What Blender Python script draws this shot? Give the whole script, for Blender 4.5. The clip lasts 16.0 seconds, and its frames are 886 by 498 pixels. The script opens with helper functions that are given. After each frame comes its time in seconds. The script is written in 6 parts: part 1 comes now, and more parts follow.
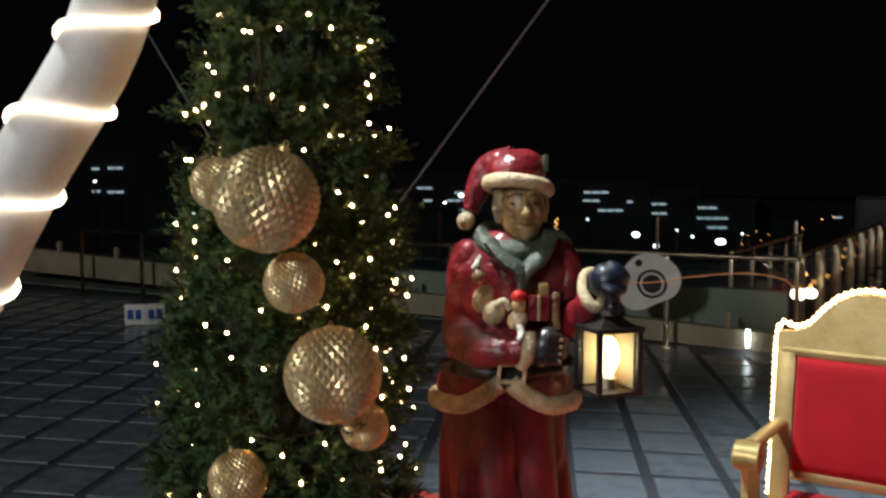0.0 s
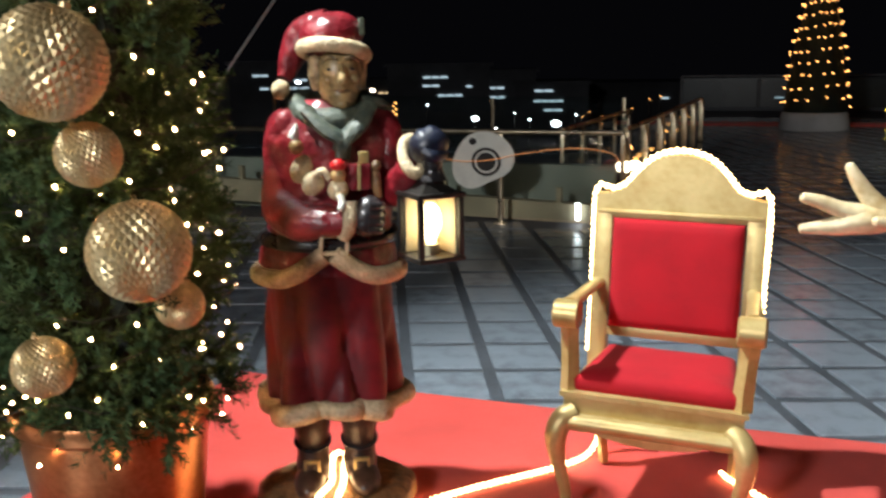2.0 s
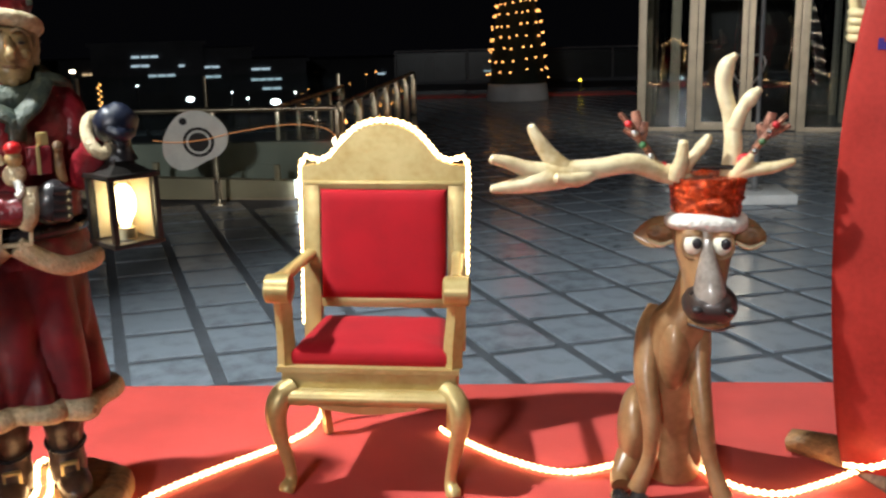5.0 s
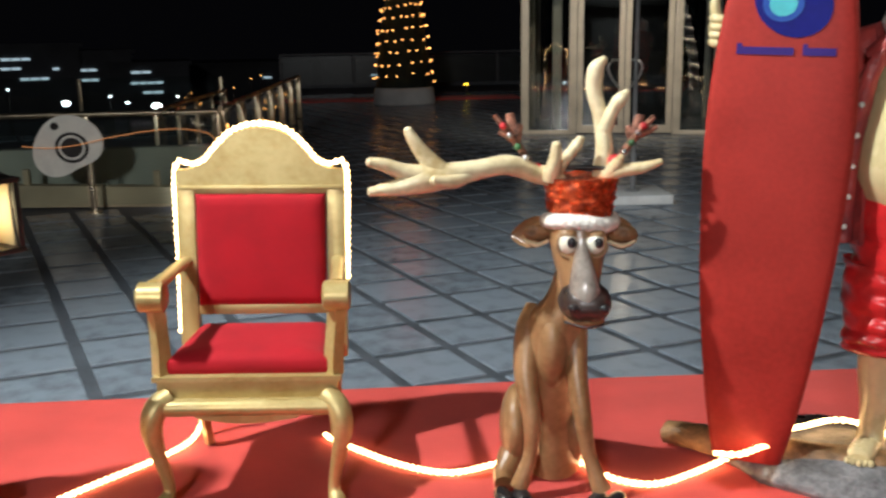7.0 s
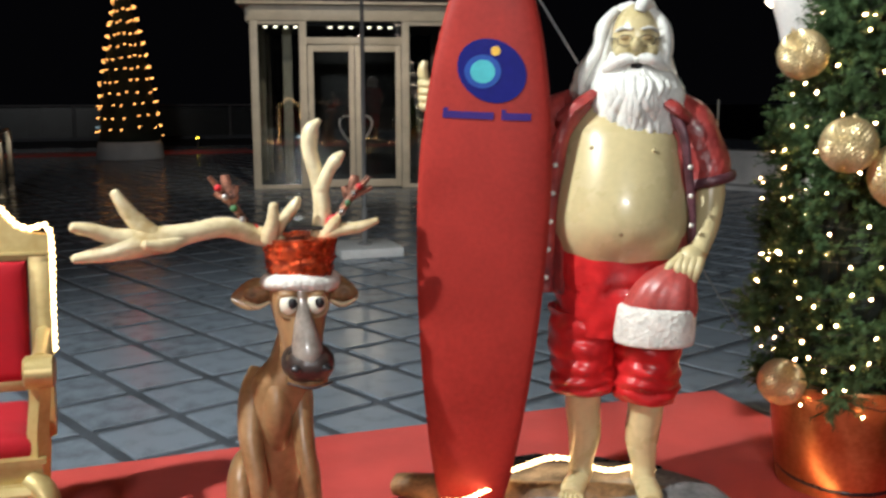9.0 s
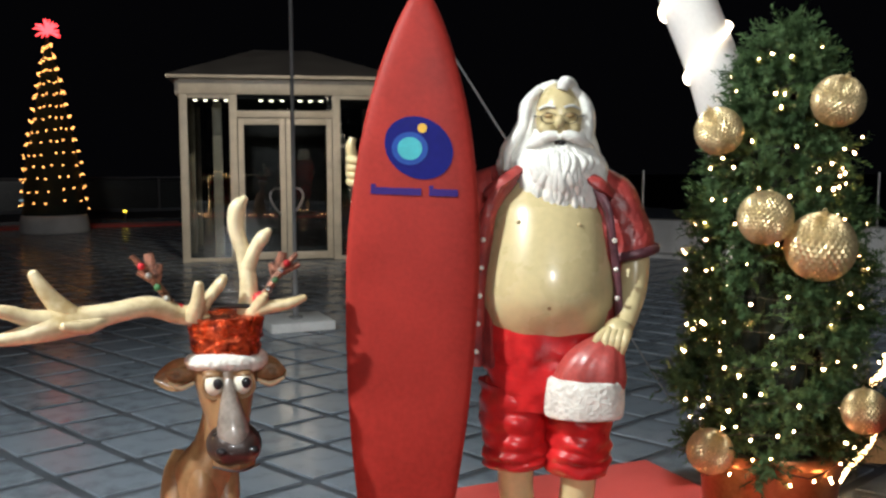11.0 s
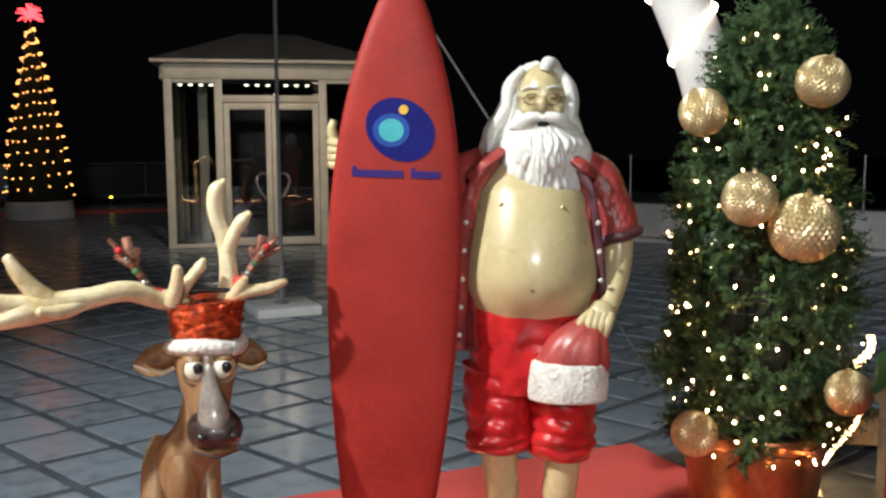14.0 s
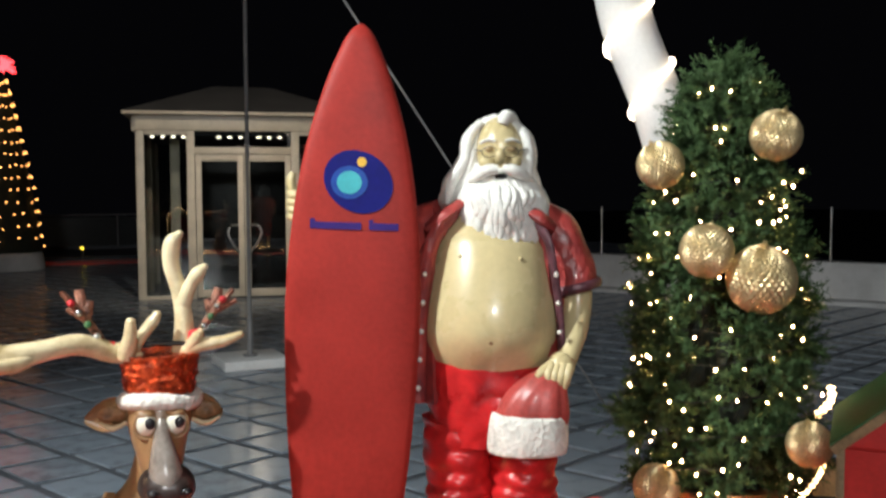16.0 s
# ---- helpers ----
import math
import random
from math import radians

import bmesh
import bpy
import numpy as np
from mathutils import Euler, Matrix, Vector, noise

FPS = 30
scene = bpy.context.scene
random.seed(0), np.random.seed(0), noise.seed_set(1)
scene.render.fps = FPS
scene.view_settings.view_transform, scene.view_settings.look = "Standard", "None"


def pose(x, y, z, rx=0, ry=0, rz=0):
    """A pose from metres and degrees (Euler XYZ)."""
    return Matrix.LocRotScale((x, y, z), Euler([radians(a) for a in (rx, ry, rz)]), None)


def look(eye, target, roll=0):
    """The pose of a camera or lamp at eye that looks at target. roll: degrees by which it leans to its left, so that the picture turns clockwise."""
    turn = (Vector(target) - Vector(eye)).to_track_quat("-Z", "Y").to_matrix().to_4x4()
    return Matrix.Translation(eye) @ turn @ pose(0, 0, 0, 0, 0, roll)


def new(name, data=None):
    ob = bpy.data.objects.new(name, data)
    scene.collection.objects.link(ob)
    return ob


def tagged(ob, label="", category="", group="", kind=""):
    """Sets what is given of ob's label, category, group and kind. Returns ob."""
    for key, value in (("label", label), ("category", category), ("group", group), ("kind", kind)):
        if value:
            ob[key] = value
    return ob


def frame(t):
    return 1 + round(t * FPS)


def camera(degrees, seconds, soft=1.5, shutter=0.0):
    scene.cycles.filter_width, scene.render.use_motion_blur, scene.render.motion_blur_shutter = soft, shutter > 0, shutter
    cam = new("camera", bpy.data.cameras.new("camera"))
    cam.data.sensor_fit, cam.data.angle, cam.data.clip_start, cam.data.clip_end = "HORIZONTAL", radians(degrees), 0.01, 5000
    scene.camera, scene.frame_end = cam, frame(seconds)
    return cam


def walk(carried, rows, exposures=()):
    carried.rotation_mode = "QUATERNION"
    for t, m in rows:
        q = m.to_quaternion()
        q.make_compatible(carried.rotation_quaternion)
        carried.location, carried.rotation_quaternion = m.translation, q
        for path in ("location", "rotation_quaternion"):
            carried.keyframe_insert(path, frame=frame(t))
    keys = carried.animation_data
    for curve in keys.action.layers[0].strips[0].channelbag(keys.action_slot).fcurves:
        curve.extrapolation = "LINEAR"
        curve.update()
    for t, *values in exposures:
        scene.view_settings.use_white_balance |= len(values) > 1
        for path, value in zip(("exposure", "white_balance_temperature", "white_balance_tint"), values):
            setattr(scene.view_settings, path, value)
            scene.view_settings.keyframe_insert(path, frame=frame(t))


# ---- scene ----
cam = camera(50.8, 16.0, soft=2.5, shutter=0.5)
METRES, EYE, TILT, LEAN, TURN = 0.5, 1.7, -4.5, 0.0, 29.7
ROWS = [
    (0.0, 0.0, 0.0, 0.0, -0.0, 0.0, 0.0),
    (0.5, 0.0328, 0.0348, -0.0261, -1.89, -1.84, 0.39),
    (1.0, 0.0701, 0.0594, -0.0564, -3.81, -3.29, 0.72),
    (1.5, 0.1176, 0.0985, -0.0989, -6.51, -5.13, 1.31),
    (2.0, 0.169, 0.1229, -0.1421, -9.61, -6.94, 1.59),
    (2.5, 0.2105, 0.1184, -0.1634, -12.87, -8.02, 2.01),
    (3.0, 0.2491, 0.1127, -0.1664, -16.2, -8.31, 2.47),
    (3.5, 0.2803, 0.1094, -0.1709, -19.38, -8.41, 2.87),
    (4.0, 0.3095, 0.1149, -0.1728, -22.5, -8.48, 2.92),
    (4.5, 0.3231, 0.1122, -0.1822, -24.89, -8.96, 3.12),
    (7.0, 0.4093, 0.078, -0.2054, -33.18, -9.17, 3.47),
    (7.5, 0.4499, 0.0702, -0.2078, -36.95, -9.37, 2.99),
    (8.0, 0.4737, 0.0386, -0.2102, -40.32, -9.4, 3.34),
    (8.5, 0.5061, 0.0028, -0.1926, -44.98, -8.28, 3.06),
    (9.0, 0.5174, -0.0173, -0.1611, -49.1, -6.91, 3.33),
    (9.5, 0.5119, -0.0212, -0.142, -51.05, -5.23, 3.51),
    (10.0, 0.5239, -0.0266, -0.1245, -52.39, -4.09, 3.74),
    (12.5, 0.5625, -0.0374, -0.1282, -53.46, -2.5, 3.7),
    (13.0, 0.5753, -0.0324, -0.1385, -53.28, -2.94, 3.74),
    (13.5, 0.6029, -0.0334, -0.1472, -53.56, -3.57, 3.88),
    (14.0, 0.6159, -0.0392, -0.1487, -53.93, -3.82, 3.89),
    (14.5, 0.6621, -0.0542, -0.1575, -54.44, -3.93, 3.93),
    (15.0, 0.6975, -0.0751, -0.158, -55.06, -4.0, 4.02),
    (15.5, 0.708, -0.0973, -0.1575, -55.36, -3.37, 4.11),
    (16.0, 0.6935, -0.1332, -0.1522, -55.4, -0.78, 3.92),
]
walk(cam, [(t, pose(0, 0, EYE, TILT, LEAN, TURN) @ pose(METRES * x, METRES * y, METRES * z, 90 + pitch, roll, yaw)) for t, x, y, z, yaw, pitch, roll in ROWS], exposures=[(0.0, -0.3), (0.5, 0.1), (1.0, 0.28), (2.0, 0.38), (4.0, 0.24), (7.0, 0.16), (9.0, 0.04), (16.0, 0.06)])

# ---- world and light ----
world = bpy.data.worlds.new("night")
scene.world = world
world.use_nodes = True
world.node_tree.nodes["Background"].inputs[0].default_value = (0.0012, 0.0012, 0.0016, 1)
world.node_tree.nodes["Background"].inputs[1].default_value = 1.0


def lamp(name, kind, m, watts, colour, size=0.1, spot=None, blend=0.5):
    data = bpy.data.lights.new(name, kind)
    data.energy, data.color = watts, colour
    if kind == "AREA":
        data.shape, data.size = "DISK", size
    else:
        data.shadow_soft_size = size
    if spot:
        data.spot_size, data.spot_blend = radians(spot), blend
    ob = new(name, data)
    ob.matrix_world = m
    return ob


# the terrace floodlight high up beyond the first tree
lamp("floodlight", "SPOT", look((-2.9, 2.4, 5.1), (0.9, 3.15, 0.4)), 2000, (0.92, 0.99, 0.975), 0.09, 90, 0.7)
# added soft fill from behind the visitor, its source unseen and assumed
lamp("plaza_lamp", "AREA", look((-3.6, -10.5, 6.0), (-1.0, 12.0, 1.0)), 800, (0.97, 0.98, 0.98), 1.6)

# added spot to brighten the lobby front; no such lamp is seen
lamp("mast_floodlight", "SPOT", look((2.3, 8.8, 6.3), (3.8, 15.0, 1.5)), 620, (1.0, 0.86, 0.66), 0.15, 44, 0.5)
lamp("lobby_downlights", "AREA", pose(3.75, 13.6, 2.5), 10, (1.0, 0.86, 0.66), 0.12)


# ---- materials ----
def shader(name, colour, rough=0.6, metal=0.0, spread=0.12, scale=6.0, fine=60.0, bump=0.15, dist=0.004, dark=None, coat=0.0, spec=0.5, each=0.0, sheen=0.0):
    """A surface with large stains and fine grain, at real-world size."""
    m = bpy.data.materials.new(name)
    m.use_nodes = True
    n, l = m.node_tree.nodes, m.node_tree.links
    b = n["Principled BSDF"]
    b.inputs["Metallic"].default_value = metal
    b.inputs["Coat Weight"].default_value = coat
    b.inputs["Specular IOR Level"].default_value = spec
    b.inputs["Sheen Weight"].default_value = sheen
    co = n.new("ShaderNodeTexCoord")
    big, small = n.new("ShaderNodeTexNoise"), n.new("ShaderNodeTexNoise")
    big.inputs["Scale"].default_value, big.inputs["Detail"].default_value = scale, 5
    small.inputs["Scale"].default_value, small.inputs["Detail"].default_value = fine, 3
    for t in (big, small):
        l.new(co.outputs["Object"], t.inputs["Vector"])
    ramp = n.new("ShaderNodeValToRGB")
    dark = dark or tuple(c * (1 - 2.2 * spread) for c in colour)
    lite = tuple(min(1.0, c * (1 + spread)) for c in colour)
    ramp.color_ramp.elements[0].position, ramp.color_ramp.elements[0].color = 0.3, (*dark, 1)
    ramp.color_ramp.elements[1].position, ramp.color_ramp.elements[1].color = 0.62, (*lite, 1)
    mix = n.new("ShaderNodeMath")
    mix.operation = "MULTIPLY_ADD"
    mix.inputs[1].default_value = 0.35
    l.new(small.outputs[0], mix.inputs[0])
    sub = n.new("ShaderNodeMath")
    sub.operation = "MULTIPLY_ADD"
    sub.inputs[1].default_value, sub.inputs[2].default_value = 0.75, -0.05
    l.new(big.outputs[0], sub.inputs[0])
    l.new(sub.outputs[0], mix.inputs[2])
    out = mix.outputs[0]
    if each:
        info = n.new("ShaderNodeObjectInfo")
        add = n.new("ShaderNodeMath")
        add.operation = "MULTIPLY_ADD"
        add.inputs[1].default_value = each
        l.new(info.outputs["Random"], add.inputs[0])
        l.new(out, add.inputs[2])
        out = add.outputs[0]
    l.new(out, ramp.inputs[0])
    l.new(ramp.outputs[0], b.inputs["Base Color"])
    rr = n.new("ShaderNodeMapRange")
    rr.inputs["To Min"].default_value, rr.inputs["To Max"].default_value = max(0.03, rough - 0.12), min(1.0, rough + 0.12)
    l.new(big.outputs[0], rr.inputs["Value"])
    l.new(rr.outputs[0], b.inputs["Roughness"])
    bp = n.new("ShaderNodeBump")
    bp.inputs["Strength"].default_value, bp.inputs["Distance"].default_value = bump, dist
    l.new(small.outputs[0], bp.inputs["Height"])
    l.new(bp.outputs[0], b.inputs["Normal"])
    return m


def glow(name, colour, power):
    m = bpy.data.materials.new(name)
    m.use_nodes = True
    n = m.node_tree.nodes
    n.remove(n["Principled BSDF"])
    e = n.new("ShaderNodeEmission")
    e.inputs[0].default_value, e.inputs[1].default_value = (*colour, 1), power
    m.node_tree.links.new(e.outputs[0], n["Material Output"].inputs[0])
    return m


def glass(name, tint=(0.9, 0.95, 0.94), rough=0.0, base=0.035):
    """A thin pane: mostly clear, mirror-like at a slant."""
    m = bpy.data.materials.new(name)
    m.use_nodes = True
    n, l = m.node_tree.nodes, m.node_tree.links
    n.remove(n["Principled BSDF"])
    tr, gl, mx, lw = n.new("ShaderNodeBsdfTransparent"), n.new("ShaderNodeBsdfGlossy"), n.new("ShaderNodeMixShader"), n.new("ShaderNodeLayerWeight")
    tr.inputs[0].default_value = (*tint, 1)
    gl.inputs["Roughness"].default_value = rough
    lw.inputs[0].default_value = 0.5
    power, gain = n.new("ShaderNodeMath"), n.new("ShaderNodeMath")
    power.operation, power.inputs[1].default_value = "POWER", 5.0
    gain.operation, gain.inputs[1].default_value, gain.inputs[2].default_value = "MULTIPLY_ADD", 0.9, base
    l.new(lw.outputs["Facing"], power.inputs[0])
    l.new(power.outputs[0], gain.inputs[0])
    l.new(gain.outputs[0], mx.inputs[0])
    l.new(tr.outputs[0], mx.inputs[1])
    l.new(gl.outputs[0], mx.inputs[2])
    l.new(mx.outputs[0], n["Material Output"].inputs[0])
    return m


M = dict(
    tile=shader("floor_tile", (0.162, 0.188, 0.222), 0.2, spread=0.22, scale=7, fine=110, bump=0.12, each=0.18, spec=0.5),
    grout=shader("grout", (0.062, 0.07, 0.084), 0.6, spread=0.2, scale=4),
    carpet=shader("red_carpet", (0.57, 0.066, 0.056), 0.95, spread=0.1, scale=2.5, fine=260, bump=0.5, dist=0.003, sheen=0.08, spec=0.2),
    coat=shader("red_coat_paint", (0.19, 0.010, 0.017), 0.36, spread=0.3, scale=11, fine=16, bump=0.75, dist=0.025, dark=(0.06, 0.003, 0.006), coat=0.15),
    skirt=shader("red_skirt_paint", (0.17, 0.007, 0.012), 0.48, spread=0.25, scale=5, fine=14, bump=0.4, dist=0.014, dark=(0.03, 0.002, 0.004), coat=0.1),
    fur=shader("cream_trim_paint", (0.58, 0.47, 0.30), 0.6, spread=0.2, scale=14, fine=70, bump=0.8, dist=0.012, dark=(0.30, 0.22, 0.12)),
    whitefur=shader("white_trim_paint", (0.80, 0.77, 0.70), 0.55, spread=0.12, scale=14, fine=60, bump=0.9, dist=0.012),
    face=shader("aged_skin_paint", (0.36, 0.24, 0.105), 0.36, spread=0.3, scale=18, fine=60, bump=0.2, coat=0.1),
    skin=shader("cream_skin_paint", (0.60, 0.49, 0.265), 0.28, spread=0.06, scale=5, fine=40, bump=0.1, coat=0.3),
    greyhair=shader("grey_hair_paint", (0.34, 0.25, 0.14), 0.5, spread=0.3, scale=20, fine=60, bump=0.6, dist=0.01),
    hair=shader("white_hair_paint", (0.80, 0.79, 0.74), 0.42, spread=0.1, scale=14, fine=50, bump=0.35, dist=0.008),
    scarf=shader("dark_green_scarf_paint", (0.058, 0.066, 0.045), 0.55, spread=0.35, scale=24, fine=60, bump=0.7, dist=0.01, dark=(0.016, 0.03, 0.03), coat=0.0),
    black=shader("black_paint", (0.018, 0.016, 0.018), 0.28, spread=0.3, scale=10, bump=0.2, coat=0.2),
    boot=shader("dark_brown_boot_paint", (0.05, 0.03, 0.022), 0.35, spread=0.35, scale=14, bump=0.4),
    navy=shader("navy_glove_paint", (0.007, 0.010, 0.024), 0.38, spread=0.3, scale=12, bump=0.4, coat=0.1),
    stone=shader("grey_base_paint", (0.17, 0.165, 0.17), 0.55, spread=0.35, scale=9, fine=50, bump=0.8, dist=0.012),
    bark=shader("brown_base_paint", (0.23, 0.12, 0.05), 0.5, spread=0.35, scale=12, fine=50, bump=0.8, dist=0.012),
    gold=shader("gold_paint", (0.50, 0.385, 0.17), 0.38, metal=0.4, spread=0.1, scale=8, fine=45, bump=0.15, dark=(0.42, 0.29, 0.10)),
    velvet=shader("red_velvet", (0.38, 0.007, 0.015), 0.85, spread=0.12, scale=5, fine=300, bump=0.3, dist=0.002, sheen=0.03, spec=0.25),
    deer=shader("brown_deer_paint", (0.27, 0.15, 0.07), 0.34, spread=0.22, scale=6, fine=40, bump=0.2, coat=0.2, dark=(0.17, 0.08, 0.03)),
    muzzle=shader("grey_muzzle_paint", (0.27, 0.23, 0.20), 0.24, spread=0.2, scale=9, bump=0.06, coat=0.5, dark=(0.11, 0.08, 0.065)),
    antler=shader("ivory_antler_paint", (0.78, 0.67, 0.44), 0.3, spread=0.12, scale=6, fine=40, bump=0.15, coat=0.2, dark=(0.48, 0.34, 0.16)),
    eye=shader("white_eye_paint", (0.80, 0.75, 0.62), 0.18, spread=0.05, bump=0.02, coat=0.5),
    sequin=shader("orange_red_sequins", (0.50, 0.06, 0.012), 0.25, metal=0.6, spread=0.5, scale=40, fine=120, bump=1.0, dist=0.01, dark=(0.14, 0.008, 0.004)),
    shorts=shader("red_shorts_paint", (0.52, 0.018, 0.02), 0.3, spread=0.25, scale=9, fine=14, bump=0.45, dist=0.014, coat=0.2, dark=(0.26, 0.006, 0.008)),
    shirt=shader("faded_red_shirt_paint", (0.34, 0.045, 0.038), 0.4, spread=0.3, scale=12, fine=17, bump=0.8, dist=0.02, coat=0.08, dark=(0.15, 0.025, 0.03)),
    shirtedge=shader("plum_hem_paint", (0.10, 0.035, 0.045), 0.4, spread=0.3, scale=12, bump=0.3),
    softred=shader("rose_hat_paint", (0.45, 0.07, 0.06), 0.36, spread=0.2, scale=9, bump=0.25, coat=0.15),
    board=shader("red_board_paint", (0.345, 0.029, 0.022), 0.5, spread=0.12, scale=3.5, fine=55, bump=0.12, coat=0.0, spec=0.2),
    blue=shader("deep_blue_paint", (0.006, 0.008, 0.15), 0.5, spread=0.1, spec=0.15),
    cyan=shader("turquoise_paint", (0.03, 0.42, 0.48), 0.4, spread=0.1),
    midblue=shader("mid_blue_paint", (0.02, 0.075, 0.34), 0.4, spread=0.1, spec=0.15),
    yellow=shader("yellow_paint", (0.75, 0.42, 0.02), 0.4, spread=0.1),
    lettering=shader("blue_lettering", (0.04, 0.02, 0.16), 0.5, spread=0.1, spec=0.15),
    copper=shader("copper_pot", (0.52, 0.23, 0.10), 0.34, metal=0.8, spread=0.2, scale=5, fine=50, bump=0.15, dark=(0.36, 0.12, 0.04)),
    soil=shader("soil", (0.03, 0.02, 0.015), 0.9, spread=0.3, bump=1.0),
    needle=shader("conifer_needles", (0.056, 0.098, 0.037), 0.7, spread=0.4, scale=7, fine=40, bump=0.1, dark=(0.016, 0.04, 0.012), spec=0.25),
    # near black: the unlit inside of tree crowns put into the colour
    thicket=shader("dark_crown_core", (0.012, 0.018, 0.009), 0.8, spread=0.3, bump=0.8),
    trunk=shader("tree_trunk", (0.06, 0.035, 0.02), 0.8, spread=0.3, bump=0.8),
    bauble=shader("gold_bauble", (0.80, 0.63, 0.35), 0.40, metal=0.8, spread=0.10, scale=8, fine=60, bump=0.02),
    wire=shader("dark_wire", (0.02, 0.025, 0.018), 0.5, spread=0.2),
    whitetube=shader("white_arch_tube", (0.80, 0.78, 0.76), 0.5, spread=0.05, scale=4, bump=0.05),
    greysteel=shader("grey_painted_steel", (0.16, 0.16, 0.165), 0.5, spread=0.1, bump=0.05),
    railsteel=shader("bronzed_steel", (0.42, 0.36, 0.26), 0.3, metal=1.0, spread=0.15, bump=0.05),
    muzzledark=shader("dark_nose_paint", (0.040, 0.027, 0.024), 0.3, spread=0.3, scale=9, bump=0.1, coat=0.25),
    steel=shader("brushed_steel", (0.55, 0.55, 0.55), 0.3, metal=1.0, spread=0.1, bump=0.05),
    frame=shader("cream_aluminium", (0.62, 0.56, 0.46), 0.4, spread=0.1, scale=3, bump=0.05),
    slate=shader("grey_roof_sheet", (0.06, 0.06, 0.063), 0.6, spread=0.15, scale=3, bump=0.2),
    beige=shader("beige_render", (0.42, 0.34, 0.22), 0.8, spread=0.15, scale=3, bump=0.3),
    whitewall=shader("white_parapet_paint", (0.62, 0.62, 0.62), 0.75, spread=0.12, scale=2, bump=0.3),
    far=shader("far_facade", (0.10, 0.10, 0.11), 0.8, spread=0.3, scale=0.3),
    signwhite=shader("white_sign_panel", (0.72, 0.72, 0.66), 0.5, spread=0.06),
    wood=shader("worn_brown_wood", (0.30, 0.20, 0.10), 0.6, spread=0.25, scale=6, bump=0.4),
    housered=shader("red_house_paint", (0.55, 0.03, 0.025), 0.4, spread=0.12, scale=4, bump=0.1),
    greenroof=shader("green_roof_paint", (0.04, 0.14, 0.05), 0.5, spread=0.2, bump=0.2),
    darkmetal=shader("black_metal", (0.03, 0.026, 0.024), 0.4, metal=0.4, spread=0.3, bump=0.1),
    asphalt=shader("dark_asphalt", (0.05, 0.05, 0.052), 0.8, spread=0.2, scale=0.3),
    ramp=shader("grey_green_render", (0.30, 0.32, 0.26), 0.75, spread=0.15, scale=1.5, bump=0.3),
    candle=shader("candle_wax", (0.62, 0.50, 0.32), 0.5, spread=0.05),
    redberry=shader("red_pompon", (0.60, 0.02, 0.03), 0.5, spread=0.2, scale=40, bump=0.8),
    glitter=shader("brown_glitter", (0.34, 0.15, 0.10), 0.3, metal=0.4, spread=0.5, scale=60, fine=200, bump=1.0, dist=0.006),
    cord=shader("white_cord", (0.62, 0.62, 0.6), 0.5, spread=0.08),
    pane=glass("clear_glass"), farpane=glass("dull_glass", (0.8, 0.84, 0.84), 0.3, 0.02), lobby=glass("tinted_glass", (0.62, 0.66, 0.66), 0.0, 0.07),
    bulb=glow("warm_bulb", (1.0, 0.53, 0.25), 100), rope=glow("warm_rope_light", (1.0, 0.62, 0.28), 13),
    archrope=glow("white_rope_light", (1.0, 0.82, 0.60), 8), flame=glow("lantern_flame", (1.0, 0.72, 0.40), 9),
    farbulb=glow("far_bulb", (1.0, 0.42, 0.11), 4), copperled=glow("copper_glow", (1.0, 0.42, 0.16), 0.5), redled=glow("red_led", (1.0, 0.05, 0.06), 5),
    whitelamp=glow("white_lamp", (0.86, 0.95, 1.0), 8), window=glow("lit_window", (0.66, 0.88, 1.0), 0.5), warmwin=glow("warm_window", (1.0, 0.72, 0.4), 0.6),
    strip=glow("strip_lamp", (0.90, 0.96, 1.0), 9), downlight=glow("downlight", (1.0, 0.86, 0.62), 8), yellowlamp=glow("yellow_lamp", (1.0, 0.75, 0.05), 6),
)


